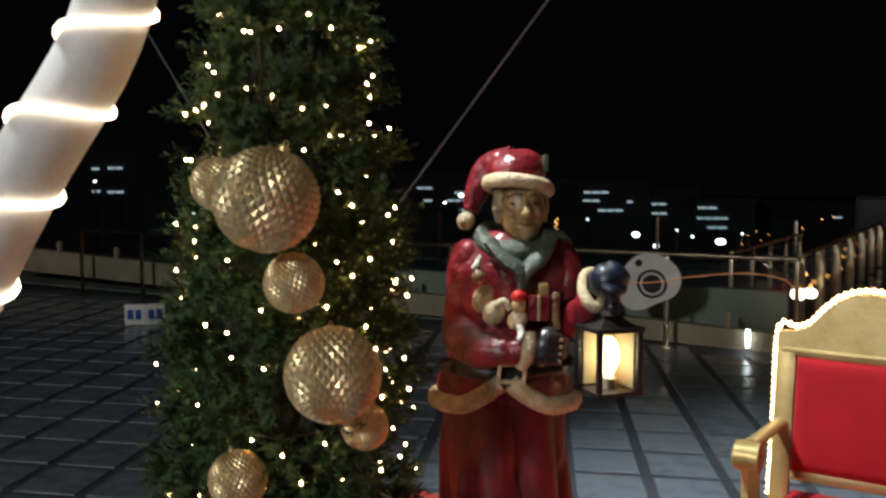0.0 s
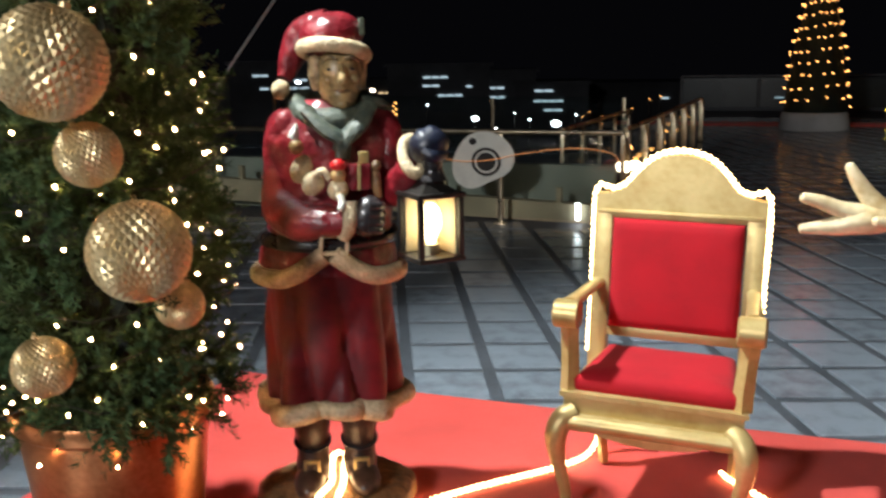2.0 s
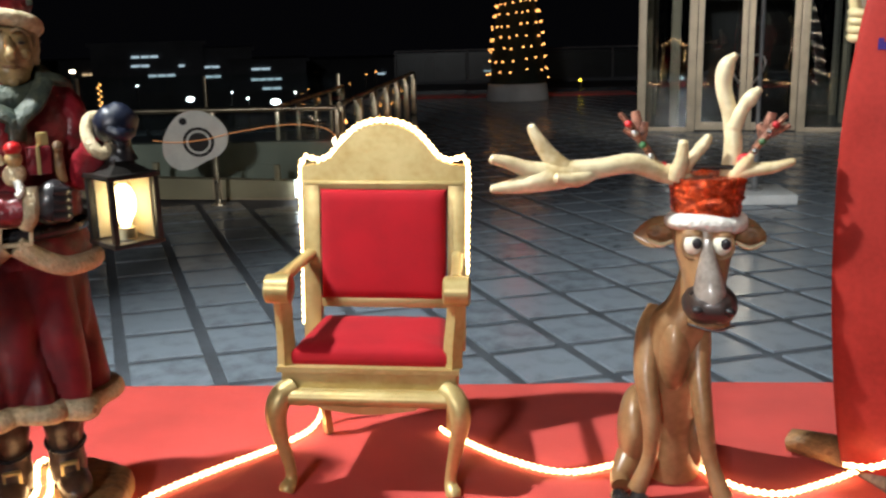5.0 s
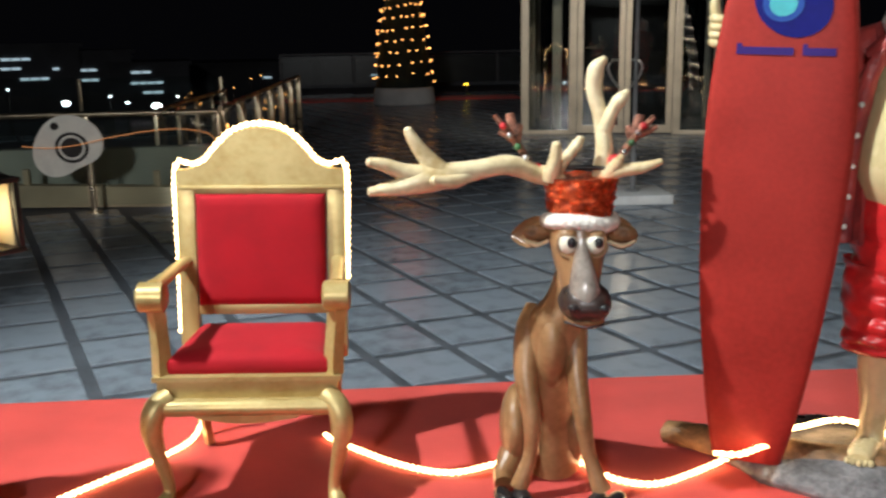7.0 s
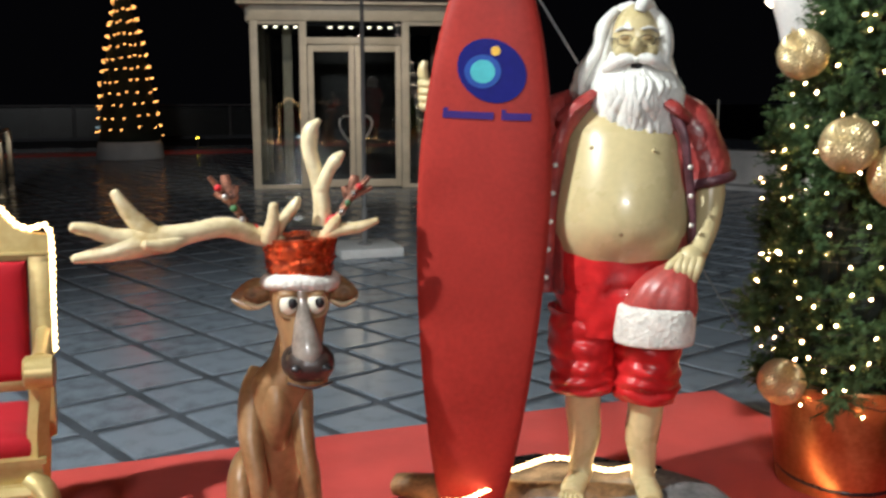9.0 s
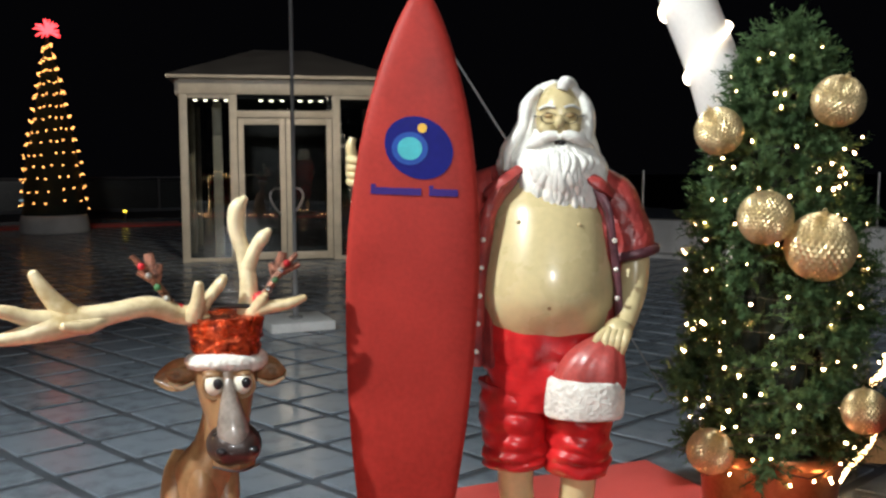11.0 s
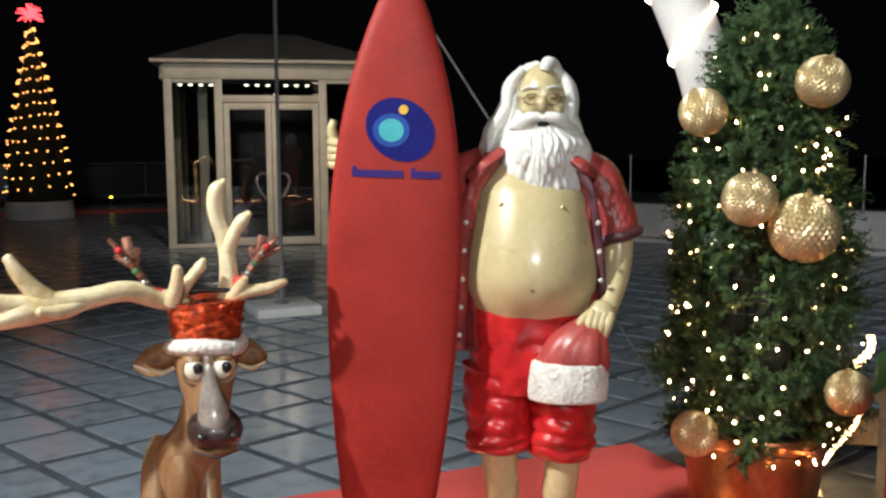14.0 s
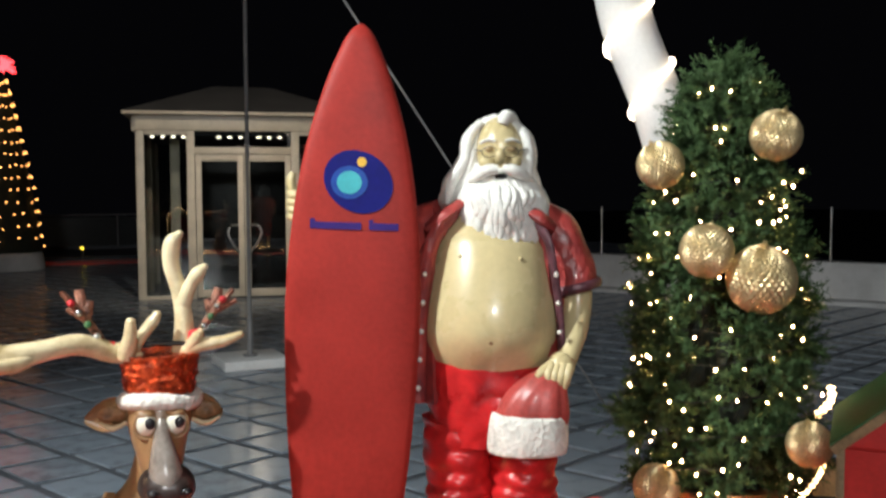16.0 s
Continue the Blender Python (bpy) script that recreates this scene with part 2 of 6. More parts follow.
# ---- mesh helpers ----
class Shape:
    """Collects pieces of one mesh, each piece with its own material."""

    def __init__(self):
        self.v, self.f, self.s, self.mats = [], [], [], []

    def slot(self, mat):
        m = M[mat] if mat in M else bpy.data.materials[mat]
        if m not in self.mats:
            self.mats.append(m)
        return self.mats.index(m)

    def add(self, verts, faces, mat):
        o, s = len(self.v), self.slot(mat)
        self.v += [tuple(p) for p in verts]
        self.f += [tuple(i + o for i in f) for f in faces]
        self.s += [s] * len(faces)

    def rings(self, rings, mat, caps=True, closed=False):
        n, verts, faces = len(rings[0]), [p for r in rings for p in r], []
        k = len(rings)
        for i in range(k if closed else k - 1):
            for j in range(n):
                a, b = i * n + j, i * n + (j + 1) % n
                c, d = ((i + 1) % k) * n + (j + 1) % n, ((i + 1) % k) * n + j
                faces.append((a, b, c, d))
        if caps and not closed:
            faces.append(tuple(range(n - 1, -1, -1)))
            faces.append(tuple(range((k - 1) * n, k * n)))
        self.add(verts, faces, mat)

    def loft(self, secs, mat, n=28, fold=None, caps=True):
        """Upright body: sections (x, y, z, rx, ry), smoothed between; fold(angle, z) scales the radius."""
        pts = smooth(secs, 4)
        rings = []
        for x, y, z, rx, ry in pts:
            ring = []
            for j in range(n):
                a = 2 * math.pi * j / n
                k = fold(a, z) if fold else 1.0
                ring.append((x + rx * k * math.cos(a), y + ry * k * math.sin(a), z))
            rings.append(ring)
        self.rings(rings, mat, caps)

    def tube(self, pts, mat, n=12, flat=1.0, steps=4, closed=False, fold=None):
        """Limb along points (x, y, z, r); flat squeezes it across."""
        pts = smooth(pts, steps, closed)
        ring_list, up = [], None
        k = len(pts)
        for i, p in enumerate(pts):
            a = Vector(pts[(i - 1) % k][:3] if closed else pts[max(0, i - 1)][:3])
            b = Vector(pts[(i + 1) % k][:3] if closed else pts[min(k - 1, i + 1)][:3])
            d = (b - a).normalized()
            if up is None:
                up = Vector((0, 0, 1)) if abs(d.z) < 0.9 else Vector((0, 1, 0))
            side = d.cross(up).normalized()
            up = side.cross(d).normalized()
            c, ring = Vector(p[:3]), []
            for j in range(n):
                t = 2 * math.pi * j / n
                r = p[3] * (fold(t, i / k) if fold else 1.0)
                ring.append(tuple(c + side * (r * math.cos(t)) + up * (r * flat * math.sin(t))))
            ring_list.append(ring)
        self.rings(ring_list, mat, True, closed)

    def ball(self, c, r, mat, n=18, rot=(0, 0, 0), warp=None):
        """An ellipsoid; warp(direction) scales it."""
        r = (r, r, r) if isinstance(r, (int, float)) else r
        e = Euler([radians(a) for a in rot]).to_matrix()
        m = max(6, n // 2 + 2)
        ring_list = []
        for i in range(m + 1):
            th = math.pi * min(max(i / m, 0.02), 0.98)
            ring = []
            for j in range(n):
                ph = 2 * math.pi * j / n
                d = Vector((math.sin(th) * math.cos(ph), math.sin(th) * math.sin(ph), -math.cos(th)))
                k = warp(d) if warp else 1.0
                ring.append(tuple(Vector(c) + e @ Vector((d.x * r[0] * k, d.y * r[1] * k, d.z * r[2] * k))))
            ring_list.append(ring)
        self.rings(ring_list, mat)

    def box(self, lo, hi, mat, bevel=0.006, m=None):
        bm = bmesh.new()
        bmesh.ops.create_cube(bm, size=1)
        for v in bm.verts:
            v.co = Vector([(lo[k] + hi[k]) / 2 + v.co[k] * (hi[k] - lo[k]) for k in range(3)])
        if bevel:
            bmesh.ops.bevel(bm, geom=bm.edges[:], offset=min(bevel, 0.3 * min(hi[k] - lo[k] for k in range(3))), segments=2, profile=0.6, affect="EDGES")
        bm.verts.index_update()
        vs = [v.co.copy() for v in bm.verts]
        self.add([m @ v for v in vs] if m else vs, [[v.index for v in f.verts] for f in bm.faces], mat)
        bm.free()

    def slab(self, outline, y0, y1, mat, axis="y"):
        """An outline in x and z (or x and y for axis z), given thickness."""
        n = len(outline)
        if axis == "y":
            front, back = [(x, y0, z) for x, z in outline], [(x, y1, z) for x, z in outline]
        else:
            front, back = [(x, y, y0) for x, y in outline], [(x, y, y1) for x, y in outline]
        faces = [tuple(range(n)), tuple(range(2 * n - 1, n - 1, -1))] + [(i, i + n, (i + 1) % n + n, (i + 1) % n) for i in range(n)]
        self.add(front + back, faces, mat)

    def mesh(self, name, soft=True):
        me = bpy.data.meshes.new(name)
        me.from_pydata(self.v, [], self.f)
        for m in self.mats:
            me.materials.append(m)
        me.polygons.foreach_set("material_index", self.s)
        bm = bmesh.new()
        bm.from_mesh(me)
        bmesh.ops.recalc_face_normals(bm, faces=bm.faces[:])
        bm.to_mesh(me)
        bm.free()
        if soft:
            me.shade_smooth()
            me.set_sharp_from_angle(angle=radians(48 if soft is True else soft))
        return me


def smooth(pts, steps, closed=False):
    """Catmull-Rom points between the given ones."""
    pts = [np.array(p, float) for p in pts]
    if steps <= 1 or len(pts) < 3:
        return [tuple(p) for p in pts]
    out, k = [], len(pts)
    for i in range(k if closed else k - 1):
        if closed:
            a, b, c, d = (pts[(i + o) % k] for o in (-1, 0, 1, 2))
        else:
            b, c = pts[i], pts[i + 1]
            a, d = pts[i - 1] if i else 2 * b - c, pts[i + 2] if i + 2 < k else 2 * c - b
        for s in range(steps):
            t = s / steps
            out.append(tuple(0.5 * (2 * b + (c - a) * t + (2 * a - 5 * b + 4 * c - d) * t * t + (3 * b - a - 3 * c + d) * t ** 3)))
    if not closed:
        out.append(tuple(pts[-1]))
    return out


def part(name, shape, parent=None, label="", soft=True, m=None):
    ob = new(name, shape.mesh(name, soft))
    if parent:
        ob.parent = parent
    if m:
        ob.matrix_basis = m
    return tagged(ob, label)


def thing(name, label, category, m=None, group="", kind=""):
    ob = new(name)
    ob.empty_display_size = 0.1
    if m:
        ob.matrix_basis = m
    return tagged(ob, label, category, group, kind)


def one(name, shape, label, category, m=None, group="", kind="", soft=True):
    ob = new(name, shape.mesh(name, soft))
    if m:
        ob.matrix_basis = m
    return tagged(ob, label, category, group, kind)


# ---- ground, carpet, parapets ----
def on_terrace(x, y):
    return not (x < -1.5 and 9.0 < y < 16.2) and not (x < -3.2 and y > 16.8)


# two sets of joints: across (spaced 0.435 m) and along (spaced 0.472 m)
ACROSS, ALONG, GAP = radians(113.6), radians(18.7), 0.066
SKEW = math.sin(ACROSS - ALONG)
TILE_U, TILE_V = 0.435 / SKEW, 0.472 / SKEW
s = Shape()
slab = [(-17, -6), (19, -6), (19, 31), (-3.2, 31), (-3.2, 17), (-17, 17)]
s.slab(slab, -0.4, -0.010, "grout", "z")
ground = one("ground", s, "dark mortar bed of the paved roof terrace", "ground", kind="structure", soft=False)
s = Shape()
s.slab(slab, -9, -0.4, "beige", "z")
one("podium", s, "beige rendered storeys below the roof terrace", "building", kind="structure", soft=False)
s = Shape()
s.slab([(-500, -500), (500, -500), (500, 500), (-500, 500)], -9.3, -9.0, "asphalt", "z")
one("street_ground", s, "dark streets of the town far below the terrace", "ground", kind="structure", soft=False)
s = Shape()
s.slab([(-15, 9.55), (-2.5, 9.55), (-2.5, 14.3), (-15, 14.3)], -0.009, 0.004, "ramp", "z")
one("ramp_floor", s, "pale grey-green rendered ramp inside the opening", "ramp", kind="structure", soft=False)


def tile_shape(s, x, y):
    h, g, b = (TILE_U - GAP) / 2, (TILE_V - GAP) / 2, 0.005
    ring = [(-h, -g), (h, -g), (h, g), (-h, g)]
    q = lambda u, v, z: (x + u * math.cos(ALONG) + v * math.cos(ACROSS), y + u * math.sin(ALONG) + v * math.sin(ACROSS), z)
    low = [q(u, v, -0.012) for u, v in ring]
    mid = [q(u, v, -0.003) for u, v in ring]
    top = [q(u - b * np.sign(u), v - b * np.sign(v), 0) for u, v in ring]
    f = [(8, 9, 10, 11)] + [(i, (i + 1) % 4, (i + 1) % 4 + 4, i + 4) for i in range(4)] + [(i + 4, (i + 1) % 4 + 4, (i + 1) % 4 + 8, i + 8) for i in range(4)]
    s.add(low + mid + top, f, "tile")


# far paving in one mesh, the nearest tiles laid one by one at the end of the file
n_across, n_along = Vector((-math.sin(ACROSS), math.cos(ACROSS))), Vector((-math.sin(ALONG), math.cos(ALONG)))
far_paving, near_tiles = Shape(), []
for i in range(-66, 67):
    for j in range(-40, 70):
        da, db = -3.21 + 0.435 * (i + 0.5), 4.375 + 0.472 * (j + 0.5)
        det = n_across.x * n_along.y - n_across.y * n_along.x
        x, y = (da * n_along.y - n_across.y * db) / det, (n_across.x * db - da * n_along.x) / det
        if not (-16 < x < 19 and -4 < y < 27) or not on_terrace(x, y):
            continue
        if -2.6 < x < 4.6 and 4.05 < y < 12.4:
            near_tiles.append((x, y))
        elif not (-2.4 < x < 2.9 and 2.2 < y < 3.9):
            tile_shape(far_paving, x, y)
near_tiles.sort(key=lambda p: p[1] + 0.3 * abs(p[0] - 0.8))
for x, y in near_tiles[300:]:
    tile_shape(far_paving, x, y)
near_tiles = near_tiles[:300]
one("paving", far_paving, "bluish grey square tiles with dark joints over the terrace", "paving", kind="stuff", soft=False)

s = Shape()
cols, rows_ = 60, 26
vs, fs = [], []
for j in range(rows_ + 1):
    for i in range(cols + 1):
        x, y = -2.62 + 5.84 * i / cols, 1.7 + 2.49 * j / rows_
        vs.append((x, y + 0.012 * math.sin(1.3 * x) * (j == rows_), 0.013 + 0.0035 * noise.noise(Vector((x * 2.2, y * 2.2, 3)))))
for j in range(rows_):
    for i in range(cols):
        a = j * (cols + 1) + i
        fs.append((a, a + 1, a + cols + 2, a + cols + 1))
n0 = len(vs)
edge = [i for i in range(cols + 1)] + [j * (cols + 1) + cols for j in range(1, rows_ + 1)] + [rows_ * (cols + 1) + i for i in range(cols - 1, -1, -1)] + [j * (cols + 1) for j in range(rows_ - 1, 0, -1)]
vs += [(vs[e][0], vs[e][1], 0.001) for e in edge]
for a in range(len(edge)):
    b = (a + 1) % len(edge)
    fs.append((edge[b], edge[a], n0 + a, n0 + b))
s.add(vs, fs, "carpet")
one("red_carpet", s, "long red felt carpet laid on the grey tiles", "carpet")


def beam(s, a, b, r, mat, n=8):
    s.tube([(*a, r), (*b, r)], mat, n, steps=1)


def strip(s, a, b, w, z0, z1, mat, z0b=None, z1b=None):
    """A wall from a to b (x, y), w thick; its top and bottom may climb."""
    d = (Vector((b[0] - a[0], b[1] - a[1]))).normalized()
    nx, ny = -d.y * w / 2, d.x * w / 2
    z0b, z1b = z0 if z0b is None else z0b, z1 if z1b is None else z1b
    pts = [(a[0] - nx, a[1] - ny), (b[0] - nx, b[1] - ny), (b[0] + nx, b[1] + ny), (a[0] + nx, a[1] + ny)]
    lo, hi = [z0, z0b, z0b, z0], [z1, z1b, z1b, z1]
    s.add([(*p, z) for p, z in zip(pts, lo)] + [(*p, z) for p, z in zip(pts, hi)], [(3, 2, 1, 0), (4, 5, 6, 7)] + [(i, (i + 1) % 4, (i + 1) % 4 + 4, i + 4) for i in range(4)], mat)


s = Shape()
strip(s, (6.2, 19.2), (15.2, 4.4), 0.22, 0, 0.52, "whitewall")
strip(s, (6.2, 19.2), (15.2, 4.4), 0.30, 0.52, 0.60, "whitewall")
one("parapet_wall", s, "low white painted parapet with a flat coping", "wall", kind="structure", soft=False)
s = Shape()
strip(s, (6.1, 18.9), (14.9, 4.3), 0.5, -0.002, 0.06, "whitewall")
one("parapet_kerb", s, "pale concrete kerb along the parapet", "kerb", kind="structure", soft=False)
for k in range(4):
    x, y = 6.2 + 9.0 * (0.182 + 0.2135 * k), 19.2 - 14.8 * (0.182 + 0.2135 * k)
    s = Shape()
    beam(s, (0, 0, 0.6), (0, 0, 1.42), 0.022, "steel")
    s.box((-0.06, -0.06, 0.6), (0.06, 0.06, 0.62), "steel", 0.003)
    one("parapet_post", s, "thin grey steel post standing on the white parapet", "post", pose(x, y, 0), "posts on the parapet")
s = Shape()
strip(s, (-3.2, 30.6), (16, 30.6), 0.2, 0, 0.1, "grout")
one("far_kerb", s, "dark kerb at the far edge of the terrace", "kerb", kind="structure", soft=False)


# ---- glass railings ----
def glass_railing(name, label, a, b, height, step, z=0.0, rail=True, metal="railsteel", post=0.022):
    t = thing(name, label, "railing")
    L = math.hypot(b[0] - a[0], b[1] - a[1])
    n = max(1, round(L / step))
    ux, uy = (b[0] - a[0]) / L, (b[1] - a[1]) / L
    for i in range(n + 1):
        x, y = a[0] + ux * L * i / n, a[1] + uy * L * i / n
        s = Shape()
        s.box((-post, -post, 0), (post, post, height - 0.02), metal, 0.004)
        s.box((-0.06, -0.06, 0), (0.06, 0.06, 0.012), metal, 0.003)
        part("post", s, t, m=pose(x, y, z, 0, 0, math.degrees(math.atan2(uy, ux))))
    for i in range(n):
        p0, p1 = L * i / n + 0.05, L * (i + 1) / n - 0.05
        s = Shape()
        strip(s, (a[0] + ux * p0, a[1] + uy * p0), (a[0] + ux * p1, a[1] + uy * p1), 0.012, z + 0.07, z + height - (0.06 if rail else 0.0), "farpane" if metal == "greysteel" else "pane")
        part("pane", s, t, soft=False).visible_shadow = False
    if rail:
        s = Shape()
        beam(s, (*a, z + height), (*b, z + height), 0.026, metal, 12)
        part("handrail", s, t)
    return t


glass_railing("glass_railing", "glass railing with steel posts and handrail before the dark opening", (-11.15, 9.05), (-1.4, 9.05), 0.93, 1.3)
glass_railing("glass_railing", "glass railing with steel posts running away beside the opening", (-1.4, 9.2), (-1.3, 16.4), 0.95, 1.2, post=0.045)
glass_railing("glass_railing", "frameless glass railing on the far side of the opening", (-8.8, 15.3), (-2.3, 14.6), 1.05, 2.1, rail=False)
glass_railing("glass_railing", "low inner glass railing beside the opening", (-2.3, 10.4), (-2.2, 14.4), 0.85, 1.0)
glass_railing("glass_railing", "distant glass railing along the edge of the terrace", (-3.1, 30.6), (15.4, 30.6), 1.05, 2.2, metal="greysteel")
# sloped beige parapet of the ramp inside the opening
s = Shape()
strip(s, (-1.6, 9.42), (-13.5, 9.42), 0.14, -0.02, 0.17, "beige", 0.24, 0.6)
one("ramp_parapet", s, "sloping beige rendered parapet behind the glass railing", "parapet", kind="structure", soft=False)
for k in range(9):
    s = Shape()
    s.box((-0.03, -0.03, 0), (0.03, 0.03, 0.16), "beige", 0.006)
    one("ramp_stub", s, "short beige stub post on the ramp parapet", "post", pose(-2.1 - 1.25 * k, 9.42, 0.18 + 0.045 * k), "stubs on the ramp parapet")

s = Shape()
strip(s, (-1.62, 9.95), (-7.5, 9.95), 0.16, -0.02, 0.52, "ramp")
one("ramp_wall", s, "low grey-green rendered wall of the ramp", "wall", kind="structure", soft=False)

# logo panel on the railing, as plain shapes
t = thing("railing_sign", "white rounded sign panel with dark rings on the railing", "sign", pose(-2.79, 8.98, 0.655, 0, 0, -2))
s = Shape()
outline = []
for i in range(40):
    a = 2 * math.pi * i / 40
    r = 0.30 + 0.045 * math.cos(2 * a - 0.9) + 0.02 * math.cos(3 * a + 0.4)
    outline.append((r * 0.98 * math.cos(a), r * 1.0 * math.sin(a)))
s.slab(outline, -0.012, 0.012, "signwhite")
part("panel", s, t, soft=False)


def ring_shape(r0, r1, x, z, y, mat):
    s = Shape()
    n = 32
    vs = [(x + r * math.cos(2 * math.pi * i / n), yy, z + r * 0.92 * math.sin(2 * math.pi * i / n)) for yy in (y, y + 0.006) for r in (r0, r1) for i in range(n)]
    f = []
    for i in range(n):
        j = (i + 1) % n
        f += [(i, j, n + j, n + i), (2 * n + i, 2 * n + j, 3 * n + j, 3 * n + i), (n + i, n + j, 3 * n + j, 3 * n + i), (i, j, 2 * n + j, 2 * n + i)]
    s.add(vs, f, mat)
    return s


part("outer_ring", ring_shape(0.125, 0.155, 0.05, -0.02, -0.02, "darkmetal"), t, soft=False)
part("inner_disc", ring_shape(0.001, 0.10, 0.05, -0.02, -0.02, "darkmetal"), t, soft=False)
part("dot", ring_shape(0.001, 0.038, -0.09, 0.18, -0.02, "darkmetal"), t, soft=False)
# small folded notice standing on the terrace
t = thing("notice_panel", "small folded white notice with blue pictograms on the tiles", "sign", pose(-8.2, 7.5, 0.0, 0, 0, 46))
for k in (-1, 1):
    s = Shape()
    s.box((min(0, k * 0.23), -0.01, 0), (max(0, k * 0.23), 0.01, 0.235), "signwhite", 0.004)
    panel = part("panel", s, t, m=pose(0, 0, 0, 0, 0, k * 14))
    for u in range(2):
        s = Shape()
        s.box((k * 0.115 - 0.08 + 0.09 * u, -0.016, 0.06), (k * 0.115 - 0.015 + 0.09 * u, -0.011, 0.17), "midblue", 0)
        part("pictogram", s, panel, soft=False)


# ---- rope lights ----
def rope_light(name, label, pts, r, mat, steps=6, group=""):
    s = Shape()
    pts = smooth([(*p, r) for p in pts], steps)
    # little swellings where the lamps sit in the hose
    fine, d = [], 0.0
    for a, b in zip(pts, pts[1:]):
        L = math.dist(a[:3], b[:3])
        n = max(1, int(L / 0.0075))
        for i in range(n):
            q = [a[k] + (b[k] - a[k]) * i / n for k in range(3)]
            fine.append((*q, r * (0.78 + 0.38 * math.sin((d + L * i / n) / 0.026 * 2 * math.pi))))
        d += L
    fine.append(pts[-1])
    s.tube(fine, mat, 6, steps=1)
    return one(name, s, label, "rope light", group=group)


rope_light("rope_light", "glowing warm rope light winding over the red carpet to the throne",
           [(-1.24, 2.74, 0.028), (-1.20, 2.88, 0.026), (-1.12, 3.08, 0.026), (-0.96, 3.28, 0.026), (-0.72, 3.54, 0.028), (-0.63, 3.70, 0.05), (-0.60, 3.74, 0.22), (-0.605, 3.70, 0.45)], 0.0105, "rope")
rope_light("rope_light", "glowing warm rope light over the carpet from throne to statue base",
           [(-0.12, 3.66, 0.03), (-0.06, 3.59, 0.026), (0.16, 3.38, 0.026), (0.36, 3.28, 0.026), (0.56, 3.34, 0.03), (0.70, 3.40, 0.03), (0.82, 3.35, 0.03), (0.94, 3.18, 0.026), (1.07, 3.12, 0.026), (1.22, 3.18, 0.026), (1.42, 3.27, 0.05), (1.55, 3.22, 0.155), (1.68, 3.25, 0.165), (1.80, 3.30, 0.16), (1.88, 3.27, 0.16), (1.95, 3.17, 0.15), (2.00, 3.12, 0.155), (2.10, 3.13, 0.15), (2.20, 3.13, 0.11), (2.34, 3.10, 0.03), (2.42, 2.96, 0.03), (2.56, 2.88, 0.03), (2.80, 2.80, 0.03)], 0.0105, "rope")
W = pose(-1.455, 3.0, 0.013, 0, 0, 27)
rope_light("rope_light", "glowing rope light looped round the boots on the log base",
           [tuple(W @ Vector(p)) for p in ((-0.16, -0.40, 0.02), (-0.12, -0.30, 0.09), (-0.07, -0.20, 0.115), (-0.022, -0.10, 0.125), (-0.02, 0.03, 0.125), (-0.01, 0.15, 0.12), (0.03, 0.15, 0.12), (0.025, 0.0, 0.125), (0.02, -0.12, 0.125), (0.0, -0.22, 0.115), (0.03, -0.31, 0.08), (0.08, -0.36, 0.02))], 0.0105, "rope")
rope_light("rope_light", "short glowing rope light round the foot of the surfboard", [(1.28, 3.10, 0.145), (1.36, 3.07, 0.15), (1.45, 3.10, 0.16), (1.52, 3.13, 0.155), (1.57, 3.20, 0.16)], 0.0105, "rope")
rope_light("rope_light", "glowing rope light loop hanging beside the potted tree", [(3.45, 2.86, 0.83), (3.44, 2.85, 0.77), (3.39, 2.90, 0.68), (3.34, 2.95, 0.60)], 0.017, "rope")
rope_light("rope_light", "glowing rope light lying on the tiles beside the copper pot", [(3.79, 3.48, 0.012), (3.74, 3.38, 0.05), (3.69, 3.24, 0.20), (3.70, 3.15, 0.32), (3.71, 3.12, 0.40)], 0.012, "rope")
# dim orange glowing line just before the railing panes
rope_light("string_light", "thin dim orange glowing line sagging along the glass railing", [(-3.17, 8.92, 0.66), (-2.95, 8.92, 0.64), (-2.69, 8.92, 0.66), (-2.4, 8.92, 0.72), (-2.2, 8.92, 0.75), (-2.08, 8.92, 0.77), (-1.77, 8.92, 0.79), (-1.5, 8.92, 0.75), (-1.4, 8.95, 0.66)], 0.005, "copperled")
t = thing("string_lights", "warm bulbs strung along the railing beside the opening", "string lights")
pts = [(-1.42 + 0.02 * math.sin(i), 9.15 + 0.36 * i, 0.68 + 0.10 * math.sin(1.9 * i), 0.004) for i in range(20)]
s = Shape()
s.tube(pts, "wire", 5, steps=2)
part("wire", s, t)
q = Shape()
q.ball((0, 0, 0), 0.024, "farbulb", 8)
bulb_mesh = q.mesh("bulb")
for i, p in enumerate(pts):
    o = new("bulb", bulb_mesh)
    o.parent, o.location = t, (p[0], p[1], p[2] - 0.02)
for x, y, z, r in ((-1.40, 9.12, 0.60, 0.055), (-1.36, 9.6, 0.56, 0.05)):
    s = Shape()
    s.ball((0, 0, 0), (r * 1.3, r * 0.7, r), "downlight", 14)
    s.box((-0.02, -0.01, -r - 0.04), (0.02, 0.02, -r + 0.01), "darkmetal", 0.004)
    one("railing_lamp", s, "small warm glowing lamp fixed to the railing corner", "lamp", pose(x, y, z), "lamps on the railing corner")


